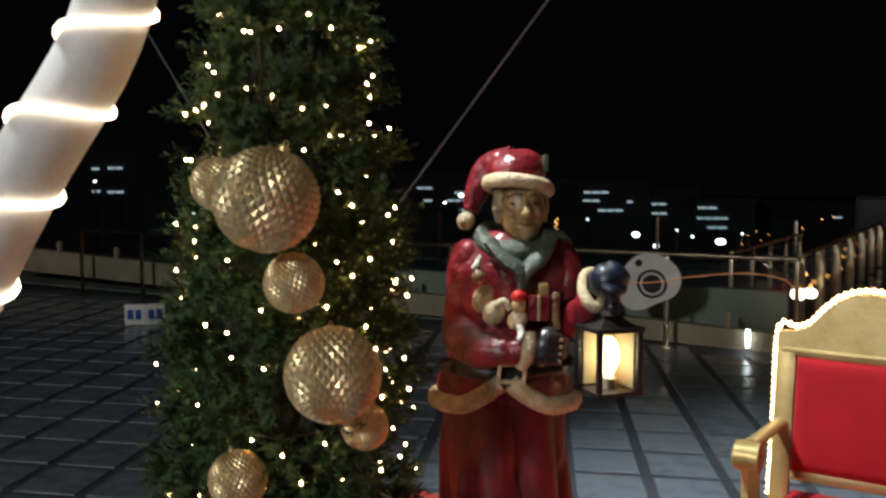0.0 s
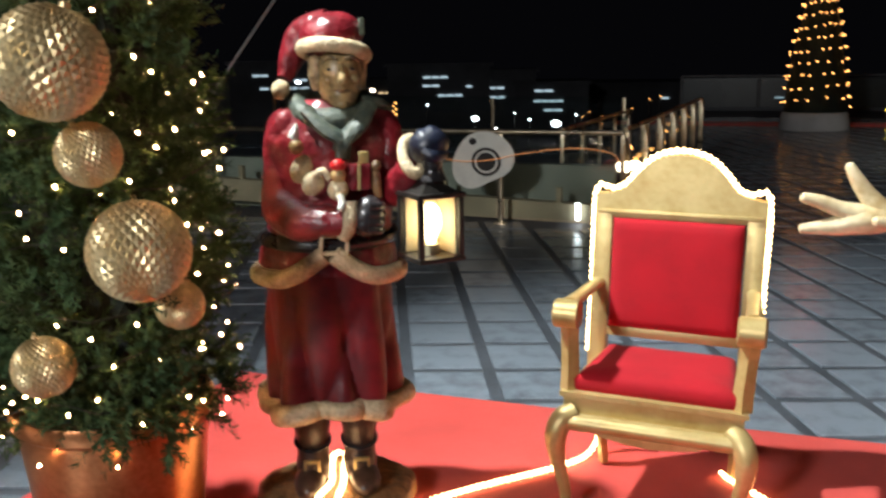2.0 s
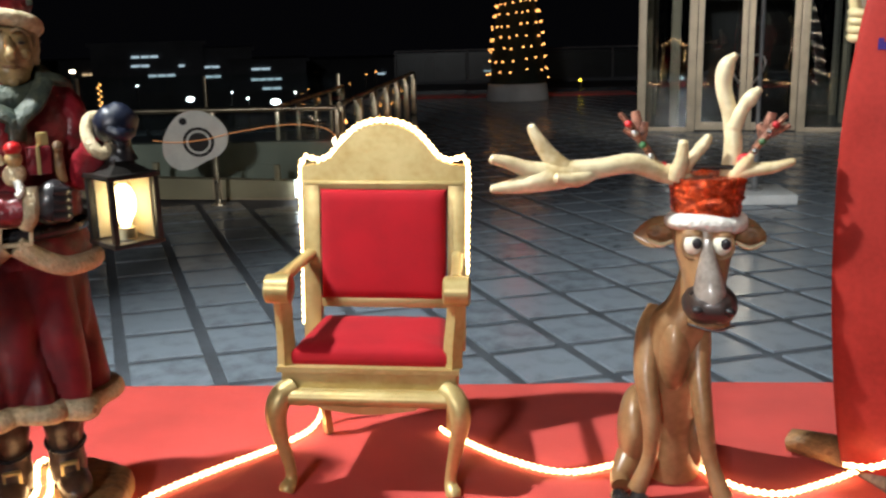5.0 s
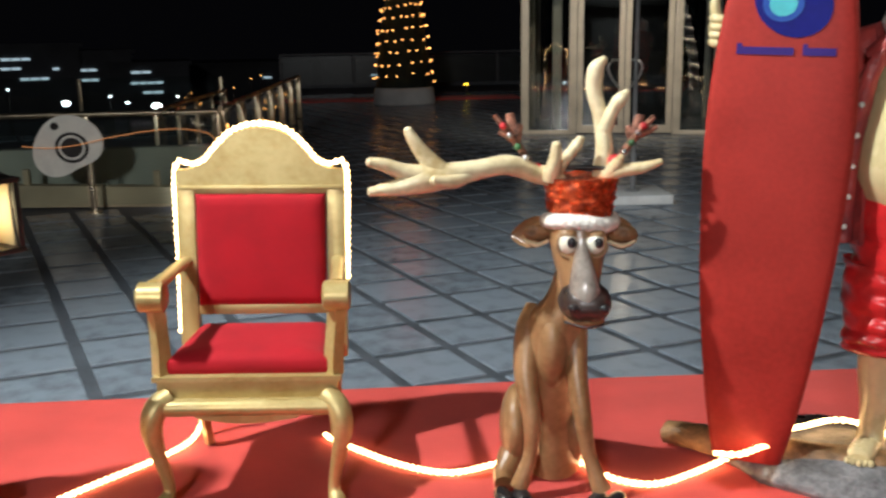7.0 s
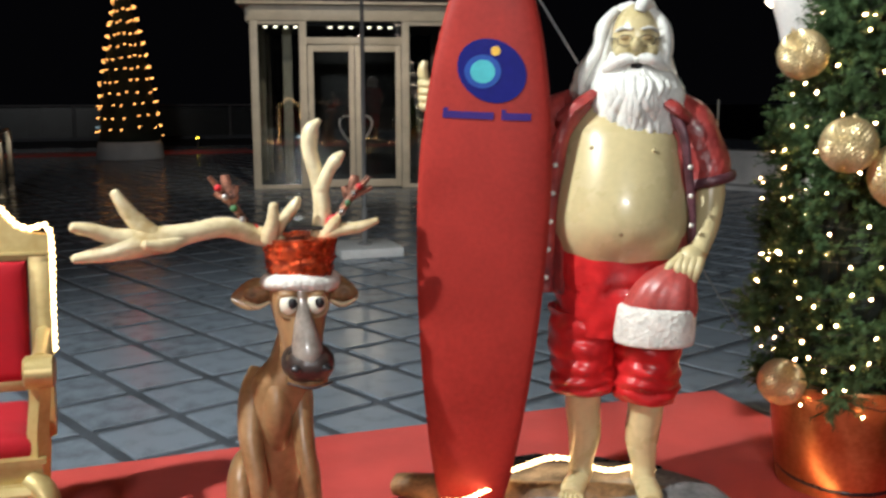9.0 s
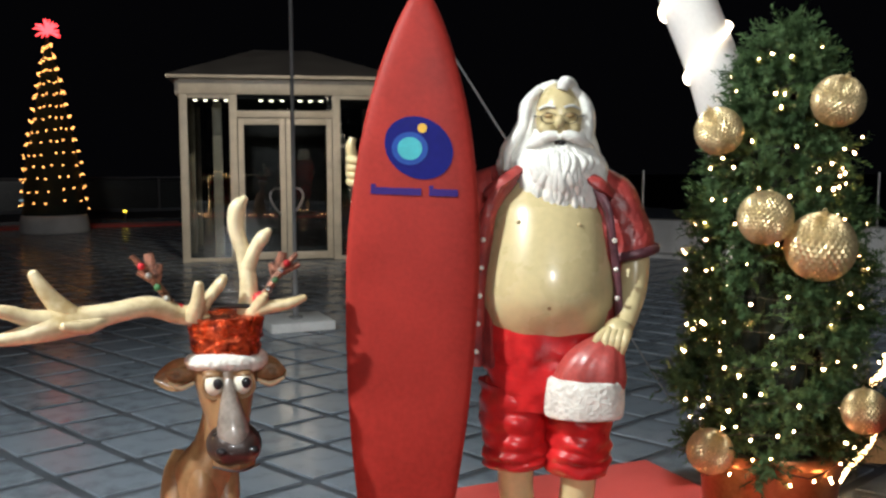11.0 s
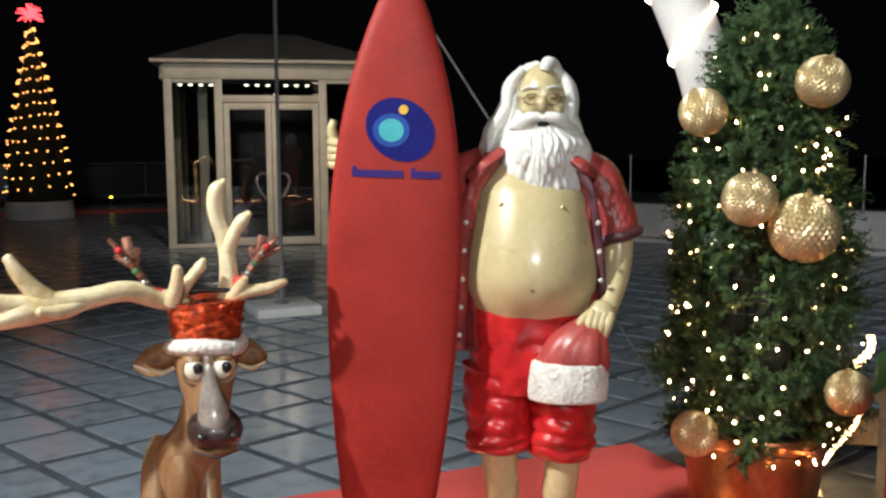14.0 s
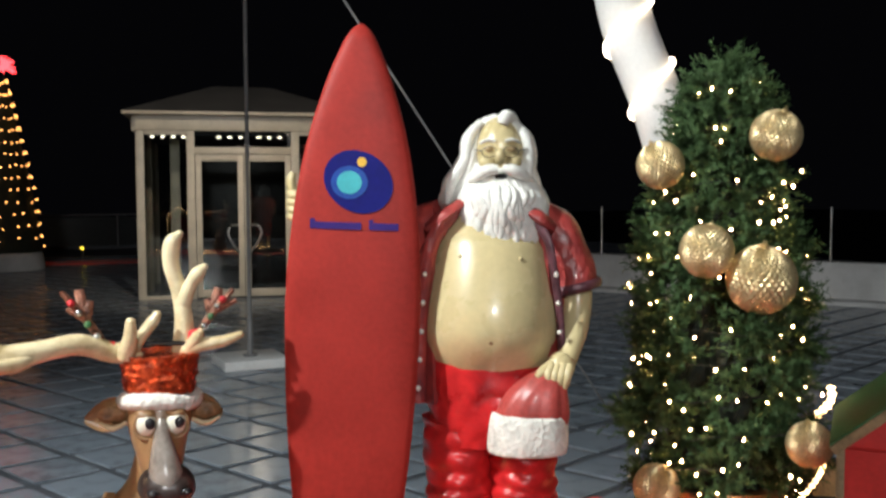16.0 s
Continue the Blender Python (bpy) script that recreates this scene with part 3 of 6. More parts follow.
# ---- throne ----
def throne():
    t = thing("throne_chair", "gold painted wooden throne with red velvet seat and back", "chair", pose(-0.334, 3.39, 0.013, 0, 1.0, -1.5))
    t.scale = (1, 1, 0.97)
    lean = lambda z: 0.19 + 0.085 * max(0, z - 0.4)

    def back_outline(g):
        pts = [(-0.315, 0.48), (-0.315, 1.135 + g), (-0.25, 1.145 + g), (-0.205, 1.165 + g), (-0.165, 1.215 + g), (-0.115, 1.265 + g), (-0.06, 1.292 + g), (0, 1.30 + g)]
        return pts + [(-x, z) for x, z in pts[-2::-1]]

    def leaning(s):
        s.v = [(x, y + lean(z), z) for x, y, z in s.v]
        return s

    # back: crest, stiles, rails and padded panel
    s = Shape()
    crest = [(-0.315, 1.075)] + [(x, z) for x, z in back_outline(0) if z > 1.1] + [(0.315, 1.075)]
    s.slab(crest, -0.022, 0.022, "gold")
    part("crest", leaning(s), t, soft=30)
    s = Shape()
    s.box((-0.30, -0.034, 1.062), (0.30, -0.018, 1.078), "gold", 0.005)
    part("moulding", leaning(s), t)
    for k in (-1, 1):
        s = Shape()
        s.box((min(k * 0.245, k * 0.315), -0.024, 0.40), (max(k * 0.245, k * 0.315), 0.024, 1.075), "gold", 0.006)
        part("stile", leaning(s), t)
    s = Shape()
    s.box((-0.245, -0.022, 0.575), (0.245, 0.022, 0.615), "gold", 0.005)
    part("bottom_rail", leaning(s), t)
    s = Shape()
    s.box((-0.245, -0.022, 1.045), (0.245, 0.022, 1.075), "gold", 0.005)
    part("top_rail", leaning(s), t)
    s = Shape()
    n = 14
    rings = []
    for q, y in ((1.0, 0.0), (1.0, -0.028), (0.975, -0.042), (0.93, -0.05), (0.8, -0.054), (0.4, -0.056)):
        ring = []
        for side in range(4):
            for i in range(n):
                u = -1 + 2 * i / n
                a, b = ((u, -1), (1, u), (-u, 1), (-1, -u))[side]
                ring.append((0.240 * q * a, y, 0.83 + 0.215 * q * b))
        rings.append(ring)
    s.rings(rings, "velvet")
    part("back_cushion", leaning(s), t, "red velvet back panel", soft=60)
    # seat
    s = Shape()
    trap = lambda f, b, y0, y1: [(-f, y0), (f, y0), (b, y1), (-b, y1)]
    s.slab(trap(0.305, 0.27, -0.235, 0.215), 0.395, 0.462, "gold", "z")
    part("seat_frame", s, t, soft=30)
    s = Shape()
    s.slab(trap(0.318, 0.28, -0.248, 0.215), 0.462, 0.48, "gold", "z")
    part("seat_moulding", s, t, soft=30)
    s = Shape()
    rings = []
    for q, z in ((0.98, 0.48), (1.0, 0.497), (0.985, 0.52), (0.95, 0.534), (0.86, 0.545), (0.6, 0.552), (0.3, 0.554)):
        ring = []
        for side in range(4):
            for i in range(n):
                u = -1 + 2 * i / n
                a, b = ((u, -1), (1, u), (-u, 1), (-1, -u))[side]
                ring.append(((0.262 - 0.018 * b) * q * a, -0.012 + 0.205 * q * b, z))
        rings.append(ring)
    s.rings(rings, "velvet")
    part("seat_cushion", s, t, "red velvet seat cushion", soft=60)
    # front apron with a shallow curve
    s = Shape()
    bottom = [(0.28 - 0.56 * i / 20, 0.345 - 0.03 * (math.sin(math.pi * i / 20) ** 2) + (0.02 if i in (3, 17) else 0)) for i in range(21)]
    s.slab([(-0.285, 0.40), (0.285, 0.40)] + bottom, -0.268, -0.235, "gold")
    part("apron", s, t, soft=30)
    s = Shape()
    s.tube([(-0.315, -0.255, 0.372, 0.03), (0, -0.262, 0.375, 0.03), (0.315, -0.255, 0.372, 0.03)], "gold", 10)
    part("apron_moulding", s, t)
    for k in (-1, 1):
        s = Shape()
        s.tube([(k * 0.265, -0.225, 0.40, 0.042), (k * 0.305, -0.255, 0.372, 0.042), (k * 0.322, -0.272, 0.31, 0.038), (k * 0.312, -0.265, 0.22, 0.028), (k * 0.293, -0.245, 0.12, 0.022), (k * 0.285, -0.24, 0.05, 0.021), (k * 0.296, -0.262, 0.018, 0.029), (k * 0.30, -0.272, 0.004, 0.025)], "gold", 12)
        part("front_leg", s, t)
        s = Shape()
        s.tube([(k * 0.27, 0.20, 0.42, 0.026), (k * 0.26, 0.21, 0.2, 0.022), (k * 0.25, 0.25, 0.002, 0.02)], "gold", 4)
        part("back_leg", s, t)
        s = Shape()
        s.tube([(k * 0.285, 0.215, 0.79, 0.026), (k * 0.298, 0.06, 0.785, 0.027), (k * 0.306, -0.09, 0.785, 0.03), (k * 0.308, -0.18, 0.79, 0.034)], "gold", 10, 0.7)
        arm = part("armrest", s, t)
        s = Shape()
        c = []
        for i in range(24):
            a = 2 * math.pi * i / 24
            c.append((-0.205 + 0.052 * math.cos(a), 0.76 + 0.052 * math.sin(a)))
        rings = [[(k * 0.308 + dx, y + (y + 0.205) * (q - 1), z + (z - 0.76) * (q - 1)) for y, z in c] for dx, q in ((-0.046, 0.82), (-0.04, 1.0), (0.04, 1.0), (0.046, 0.82))]
        s.rings(rings, "gold")
        part("scroll", s, arm, soft=40)
        s = Shape()
        s.tube([(k * 0.292, -0.205, 0.475, 0.034), (k * 0.294, -0.195, 0.56, 0.033), (k * 0.302, -0.18, 0.66, 0.032), (k * 0.306, -0.19, 0.745, 0.035)], "gold", 4, 1.0)
        part("arm_support", s, t, soft=40)
    # rope light pinned round the edge of the back
    s = Shape()
    line = [(x * 1.012, z + (0.012 if z > 1.1 else 0)) for x, z in back_outline(0)]
    pts = smooth([(x, 0.0, z, 0.0125) for x, z in [(-0.318, 0.50), (-0.318, 0.85)] + line[1:-1] + [(0.318, 0.85), (0.318, 0.70)]], 3)
    fine, d = [], 0
    for a, b in zip(pts, pts[1:]):
        L = math.dist(a[:3], b[:3])
        m = max(1, int(L / 0.006))
        for i in range(m):
            q = [a[j] + (b[j] - a[j]) * i / m for j in range(3)]
            fine.append((*q, 0.0088 * (0.92 + 0.48 * math.sin((d + L * i / m) / 0.024 * 2 * math.pi))))
        d += L
    s.tube(fine, "rope", 6, steps=1)
    part("rope_light", leaning(s), t, "glowing warm rope light round the edge")


throne()


# ---- statue of an old woman with a lantern ----
def old_woman():
    s = Shape()
    wob = lambda k, a, p=0: (lambda t, z: 1 + a * math.sin(k * t + p + 5 * z) + 0.5 * a * math.sin((2 * k + 1) * t + 3 * p))
    # base: round log slice
    s.loft([(0, 0, 0.0, 0.285, 0.25), (0, 0, 0.02, 0.295, 0.26), (0, 0, 0.075, 0.285, 0.25), (0, 0, 0.095, 0.25, 0.22)], "bark", 36, wob(7, 0.025))
    # boots
    for k in (-1, 1):
        s.tube([(k * 0.088, 0.0, 0.42, 0.066), (k * 0.088, 0, 0.33, 0.068), (k * 0.086, 0.01, 0.24, 0.06), (k * 0.086, 0.0, 0.16, 0.062), (k * 0.088, -0.03, 0.105, 0.062)], "boot", 16, fold=lambda t, u: 1 + 0.03 * math.sin(30 * u))
        s.ball((k * 0.10, -0.075, 0.118, ), (0.058, 0.115, 0.05), "boot", 16)
        s.box((k * 0.09 - 0.03, -0.085, 0.15), (k * 0.09 + 0.03, -0.062, 0.20), "gold", 0.006)
        s.box((k * 0.09 - 0.02, -0.088, 0.16), (k * 0.09 + 0.02, -0.068, 0.19), "boot", 0.003)
        s.tube([(k * 0.086 + 0.063 * math.cos(a), 0.0 + 0.063 * math.sin(a), 0.25 + 0.02 * math.sin(a), 0.007) for a in [i * math.pi / 5 for i in range(10)]], "black", 6, closed=True, steps=2)
    # skirt with long folds, fur hem
    fold = lambda t, z: 1 + (0.05 * math.sin(5 * t + 1.2 - 2 * z) + 0.04 * math.sin(9 * t + 5 * z) - 0.17 * (1 - abs(math.sin(4 * t + 3.2 * z))) ** 2.5 - 0.14 * (1 - abs(math.sin(3 * t - 5 * z + 1))) ** 3) * min(1, max(0, (0.98 - z) / 0.4))
    s.loft([(0, 0, 0.385, 0.225, 0.175), (0, 0, 0.44, 0.245, 0.195), (0, 0, 0.6, 0.238, 0.19), (0, 0, 0.78, 0.23, 0.185), (0, 0, 0.95, 0.215, 0.17), (0, 0, 1.0, 0.2, 0.15)], "skirt", 144, fold)
    hem = []
    for i in range(28):
        a = 2 * math.pi * i / 28
        k = fold(a, 0.42)
        hem.append((0.250 * k * math.cos(a), 0.20 * k * math.sin(a), 0.415 + 0.012 * math.sin(3 * a), 0.036 + 0.004 * math.sin(5 * a)))
    s.tube(hem, "fur", 12, steps=3, closed=True, fold=lambda t, u: 1 + 0.05 * noise.noise(Vector((t * 2, u * 120, 0))))
    # jacket: flared below the belt, opening in front
    jf = lambda t, z: 1 + 0.02 * math.sin(6 * t + 9 * z) + 0.012 * math.sin(11 * t)
    s.loft([(0, 0, 0.905, 0.244, 0.20), (0, 0, 0.96, 0.238, 0.193), (0, 0, 1.02, 0.222, 0.172), (0, 0, 1.12, 0.225, 0.17), (0.0, 0, 1.25, 0.238, 0.165), (0, 0.005, 1.36, 0.235, 0.155), (0, 0.01, 1.44, 0.18, 0.125), (0, 0.01, 1.49, 0.10, 0.09)], "coat", 48, jf)
    for k in (-1, 1):
        lobe = []
        for i in range(12):
            a = -math.pi / 2 + k * (0.06 + i * (math.pi - 0.06) / 11)
            drop = -0.035 * math.sin(min(1, i / 4) * math.pi / 2) + 0.06 * max(0, 1 - i / 1.6)
            lobe.append((0.248 * math.cos(a), 0.205 * math.sin(a), 0.925 + drop, 0.032))
        s.tube(lobe, "fur", 12, steps=3, fold=lambda t, u: 1 + 0.05 * noise.noise(Vector((t * 2, u * 90, 7))))
    # belt and buckle
    s.tube([(0.224 * math.cos(a), 0.178 * math.sin(a), 1.02 + 0.008 * math.sin(a), 0.026) for a in [i * math.pi / 12 for i in range(24)]], "black", 8, 1.0, 2, True)
    for x0, x1, z0, z1 in ((-0.035, 0.065, 1.045, 1.058), (-0.035, 0.065, 0.985, 0.998), (-0.035, -0.022, 0.985, 1.058), (0.052, 0.065, 0.985, 1.058)):
        s.box((x0, -0.228, z0), (x1, -0.205, z1), "fur", 0.003)
    for k in (-1, 1):
        s.ball((k * 0.155, 0.0, 1.385), (0.088, 0.082, 0.085), "coat", 22)
    # right arm folded across, cuff and black glove
    wr = lambda t, u: 1 + 0.07 * math.sin(34 * u + 2.2 * math.sin(t + 0.6)) * (0.5 + 0.5 * math.sin(2 * t + 9 * u)) + 0.045 * math.sin(19 * u + 3 * t)
    s.tube([(-0.15, 0.0, 1.40, 0.07), (-0.178, -0.01, 1.36, 0.070), (-0.192, -0.02, 1.27, 0.066), (-0.19, -0.06, 1.16, 0.066), (-0.13, -0.15, 1.10, 0.064), (-0.04, -0.205, 1.095, 0.057), (0.045, -0.225, 1.105, 0.05)], "coat", 18, fold=wr)
    s.tube([(0.045, -0.225, 1.05, 0.026), (0.06, -0.255, 1.10, 0.03), (0.058, -0.24, 1.165, 0.026)], "fur", 10)
    s.ball((0.12, -0.235, 1.115), (0.058, 0.05, 0.07), "black", 16, (0, 10, 0))
    for k in range(4):
        s.tube([(0.12, -0.27, 1.155 - 0.026 * k, 0.018), (0.16, -0.262, 1.15 - 0.026 * k, 0.016), (0.168, -0.23, 1.148 - 0.026 * k, 0.014)], "black", 8)
    # left arm raised forward with cuff and navy mitten
    s.tube([(0.14, 0.0, 1.41, 0.07), (0.185, -0.02, 1.36, 0.072), (0.205, -0.05, 1.27, 0.066), (0.215, -0.12, 1.19, 0.064), (0.24, -0.20, 1.22, 0.058), (0.262, -0.24, 1.27, 0.05)], "coat", 18, fold=wr)
    s.tube([(0.272 + 0.036 * math.cos(a), -0.245 + 0.036 * math.sin(a), 1.31 + 0.052 * math.sin(a) - 0.01 * math.cos(a), 0.021) for a in [i * math.pi / 6 for i in range(12)]], "fur", 10, steps=2, closed=True)
    s.ball((0.325, -0.27, 1.345), (0.072, 0.06, 0.062), "navy", 18, (0, -15, 0), lambda d: 1 + 0.06 * math.sin(9 * d.x + 5 * d.z))
    s.tube([(0.30, -0.31, 1.33, 0.022), (0.335, -0.325, 1.315, 0.022), (0.37, -0.30, 1.32, 0.018)], "navy", 8)
    s.tube([(0.33, -0.28, 1.31, 0.04), (0.335, -0.28, 1.27, 0.034), (0.335, -0.28, 1.235, 0.05)], "black", 12)
    # scarf
    s.tube([(0.125 * math.cos(a), 0.01 + 0.115 * math.sin(a), 1.455 - 0.03 * math.sin(-a) + 0.01 * math.cos(2 * a), 0.044 + 0.006 * math.sin(3 * a)) for a in [i * math.pi / 7 for i in range(14)]], "scarf", 14, 1.0, 3, True, lambda t, u: 1 + 0.06 * math.sin(5 * t + 40 * u))
    s.tube([(-0.09, -0.11, 1.46, 0.035), (-0.03, -0.15, 1.40, 0.04), (0.03, -0.165, 1.36, 0.038), (0.03, -0.175, 1.30, 0.034)], "scarf", 10, 0.6)
    s.tube([(0.13, -0.08, 1.47, 0.035), (0.09, -0.14, 1.41, 0.04), (0.04, -0.165, 1.365, 0.036), (0.015, -0.172, 1.32, 0.03)], "scarf", 10, 0.6)
    s.tube([(0.10, -0.05, 1.49, 0.03), (0.17, -0.02, 1.47, 0.04), (0.20, 0.02, 1.45, 0.03)], "scarf", 10, 0.6)
    # head, plain features, hair
    s.ball((0.03, -0.035, 1.57), (0.084, 0.094, 0.118), "face", 24, (0, 0, 10))
    s.ball((0.036, -0.055, 1.505), (0.06, 0.07, 0.058), "face", 18)
    s.ball((0.04, -0.108, 1.475), (0.022, 0.016, 0.016), "face", 12)
    s.tube([(0.037, -0.118, 1.61, 0.010), (0.039, -0.138, 1.575, 0.014), (0.040, -0.146, 1.553, 0.018), (0.040, -0.128, 1.542, 0.012)], "face", 12)
    for k in (-1, 1):
        s.ball((0.036 + k * 0.036, -0.112, 1.590), (0.016, 0.008, 0.006), "boot", 10)
        s.ball((0.035 + k * 0.043, -0.100, 1.555), (0.024, 0.022, 0.02), "face", 10)
        s.tube([(0.035 + k * 0.015, -0.122, 1.625, 0.006), (0.035 + k * 0.04, -0.117, 1.63, 0.007), (0.035 + k * 0.065, -0.095, 1.615, 0.005)], "greyhair", 6)
        s.ball((0.03 + k * 0.080, -0.03 if k < 0 else -0.01, 1.585), (0.032 if k < 0 else 0.022, 0.056, 0.072), "greyhair", 20, warp=lambda d: 1 + 0.1 * math.sin(14 * d.z))
    s.tube([(0.010, -0.118, 1.522, 0.004), (0.037, -0.124, 1.519, 0.006), (0.064, -0.116, 1.519, 0.004)], "bark", 6)
    s.ball((0.025, 0.04, 1.57), (0.088, 0.085, 0.10), "greyhair", 18)
    # hat with brim, drooping tail and pompon
    s.ball((0.005, 0.0, 1.70), (0.118, 0.112, 0.082), "coat", 26, (0, -8, 0), lambda d: 1 + 0.02 * math.sin(8 * d.x + 4 * d.z))
    s.tube([(0.0, 0.03, 1.72, 0.075), (-0.09, 0.06, 1.70, 0.066), (-0.14, 0.05, 1.63, 0.048), (-0.165, 0.03, 1.56, 0.03)], "coat", 14)
    s.tube([(0.014 + 0.114 * math.cos(a), -0.010 + 0.112 * math.sin(a), 1.648 - 0.012 * math.cos(a) + 0.022 * math.sin(-a), 0.024) for a in [i * math.pi / 9 for i in range(18)]], "fur", 12, 1.1, 3, True, lambda t, u: 1 + 0.07 * noise.noise(Vector((t * 2, u * 90, 2))))
    s.ball((-0.182, 0.0, 1.525), 0.034, "fur", 14, warp=lambda d: 1 + 0.08 * noise.noise(d * 6))
    s.box((0.105, -0.06, 1.70), (0.125, 0.02, 1.76), "scarf", 0.006)
    # toys carried on the arm: plain small shapes
    s.ball((-0.115, -0.18, 1.27), (0.038, 0.032, 0.05), "fur", 14, (0, 25, 0))
    s.ball((-0.13, -0.185, 1.345), 0.026, "face", 12)
    s.tube([(-0.14, -0.18, 1.37, 0.02), (-0.13, -0.18, 1.40, 0.012), (-0.125, -0.18, 1.42, 0.004)], "whitefur", 8)
    s.ball((-0.075, -0.205, 1.225), (0.040, 0.03, 0.042), "fur", 14)
    s.tube([(-0.075, -0.225, 1.25, 0.012), (-0.04, -0.235, 1.27, 0.012), (-0.02, -0.24, 1.24, 0.01)], "fur", 8)
    s.ball((0.012, -0.235, 1.255), 0.027, "face", 12)
    s.ball((0.012, -0.235, 1.285), (0.028, 0.026, 0.022), "shorts", 12)
    s.ball((0.012, -0.225, 1.205), (0.036, 0.03, 0.036), "fur", 12)
    s.tube([(0.02, -0.25, 1.19, 0.014), (0.03, -0.265, 1.16, 0.013), (0.02, -0.27, 1.145, 0.012)], "whitefur", 8)
    s.box((0.05, -0.22, 1.20), (0.125, -0.16, 1.285), "coat", 0.006)
    s.box((0.08, -0.224, 1.20), (0.092, -0.16, 1.288), "gold", 0.002)
    s.box((0.085, -0.205, 1.285), (0.12, -0.17, 1.325), "gold", 0.005)
    s.ball((0.145, -0.20, 1.275), (0.018, 0.018, 0.022), "bark", 10)
    s.tube([(0.145, -0.2, 1.26, 0.015), (0.148, -0.205, 1.21, 0.017), (0.16, -0.205, 1.17, 0.012)], "bark", 8)
    lift = lambda z: min(1.0, max(0.0, (z - 0.98) / 0.25))
    s.v = [(x * (1 - 0.06 * lift(z)) + 0.03 * lift(z), y, z) for x, y, z in s.v]
    one("statue", s, "painted statue of an old woman in red coat carrying a lantern", "statue", pose(-1.455, 3.0, 0.013, 0, 0, 27))


old_woman()


def lantern():
    t = thing("lantern", "black metal lantern with glass sides, lit, hanging from the statue's hand", "lantern", pose(-1.455, 3.0, 0.013, 0, 0, 27) @ pose(0.335, -0.28, 0.975, 0, 0, 22))
    w, h = 0.072, 0.208
    s = Shape()
    s.box((-w - 0.012, -w - 0.012, 0), (w + 0.012, w + 0.012, 0.016), "darkmetal", 0.004)
    part("base", s, t)
    s = Shape()
    s.box((-w - 0.014, -w - 0.014, h), (w + 0.014, w + 0.014, h + 0.016), "darkmetal", 0.004)
    s.rings([[(a * q, b * q, z) for a, b in ((-w, -w), (w, -w), (w, w), (-w, w))] for q, z in ((0.95, h + 0.016), (0.5, h + 0.04), (0.42, h + 0.06))], "darkmetal")
    part("roof", s, t, soft=30)
    for a in (-1, 1):
        for b in (-1, 1):
            s = Shape()
            s.box((a * w - 0.009, b * w - 0.009, 0.016), (a * w + 0.009, b * w + 0.009, h), "darkmetal", 0.003)
            part("corner_bar", s, t)
    for k in range(4):
        s = Shape()
        s.box((-w + 0.01, -0.0015, 0.018), (w - 0.01, 0.0015, h - 0.002), "pane", 0)
        part("pane", s, t, soft=False, m=pose(0, 0, 0, 0, 0, 90 * k) @ pose(0, -w, 0)).visible_shadow = False
    for k in (1, 2):
        s = Shape()
        s.box((-w + 0.012, -0.002, 0.018), (w - 0.012, 0.002, h - 0.002), "candle", 0)
        part("back_panel", s, t, "cream inner back panel", soft=False, m=pose(0, 0, 0, 0, 0, 90 * k) @ pose(0, -w + 0.012, 0))
    s = Shape()
    s.tube([(0, 0, 0.016, 0.03), (0, 0, 0.05, 0.03)], "candle", 14, steps=1)
    part("candle", s, t)
    s = Shape()
    s.loft([(0, 0, 0.05, 0.012, 0.012), (0, 0, 0.07, 0.020, 0.020), (0, 0, 0.10, 0.034, 0.034), (0, 0, 0.14, 0.036, 0.036), (0, 0, 0.17, 0.026, 0.026), (0, 0, 0.185, 0.01, 0.01)], "flame", 16)
    part("bulb", s, t, "glowing warm bulb")


lantern()


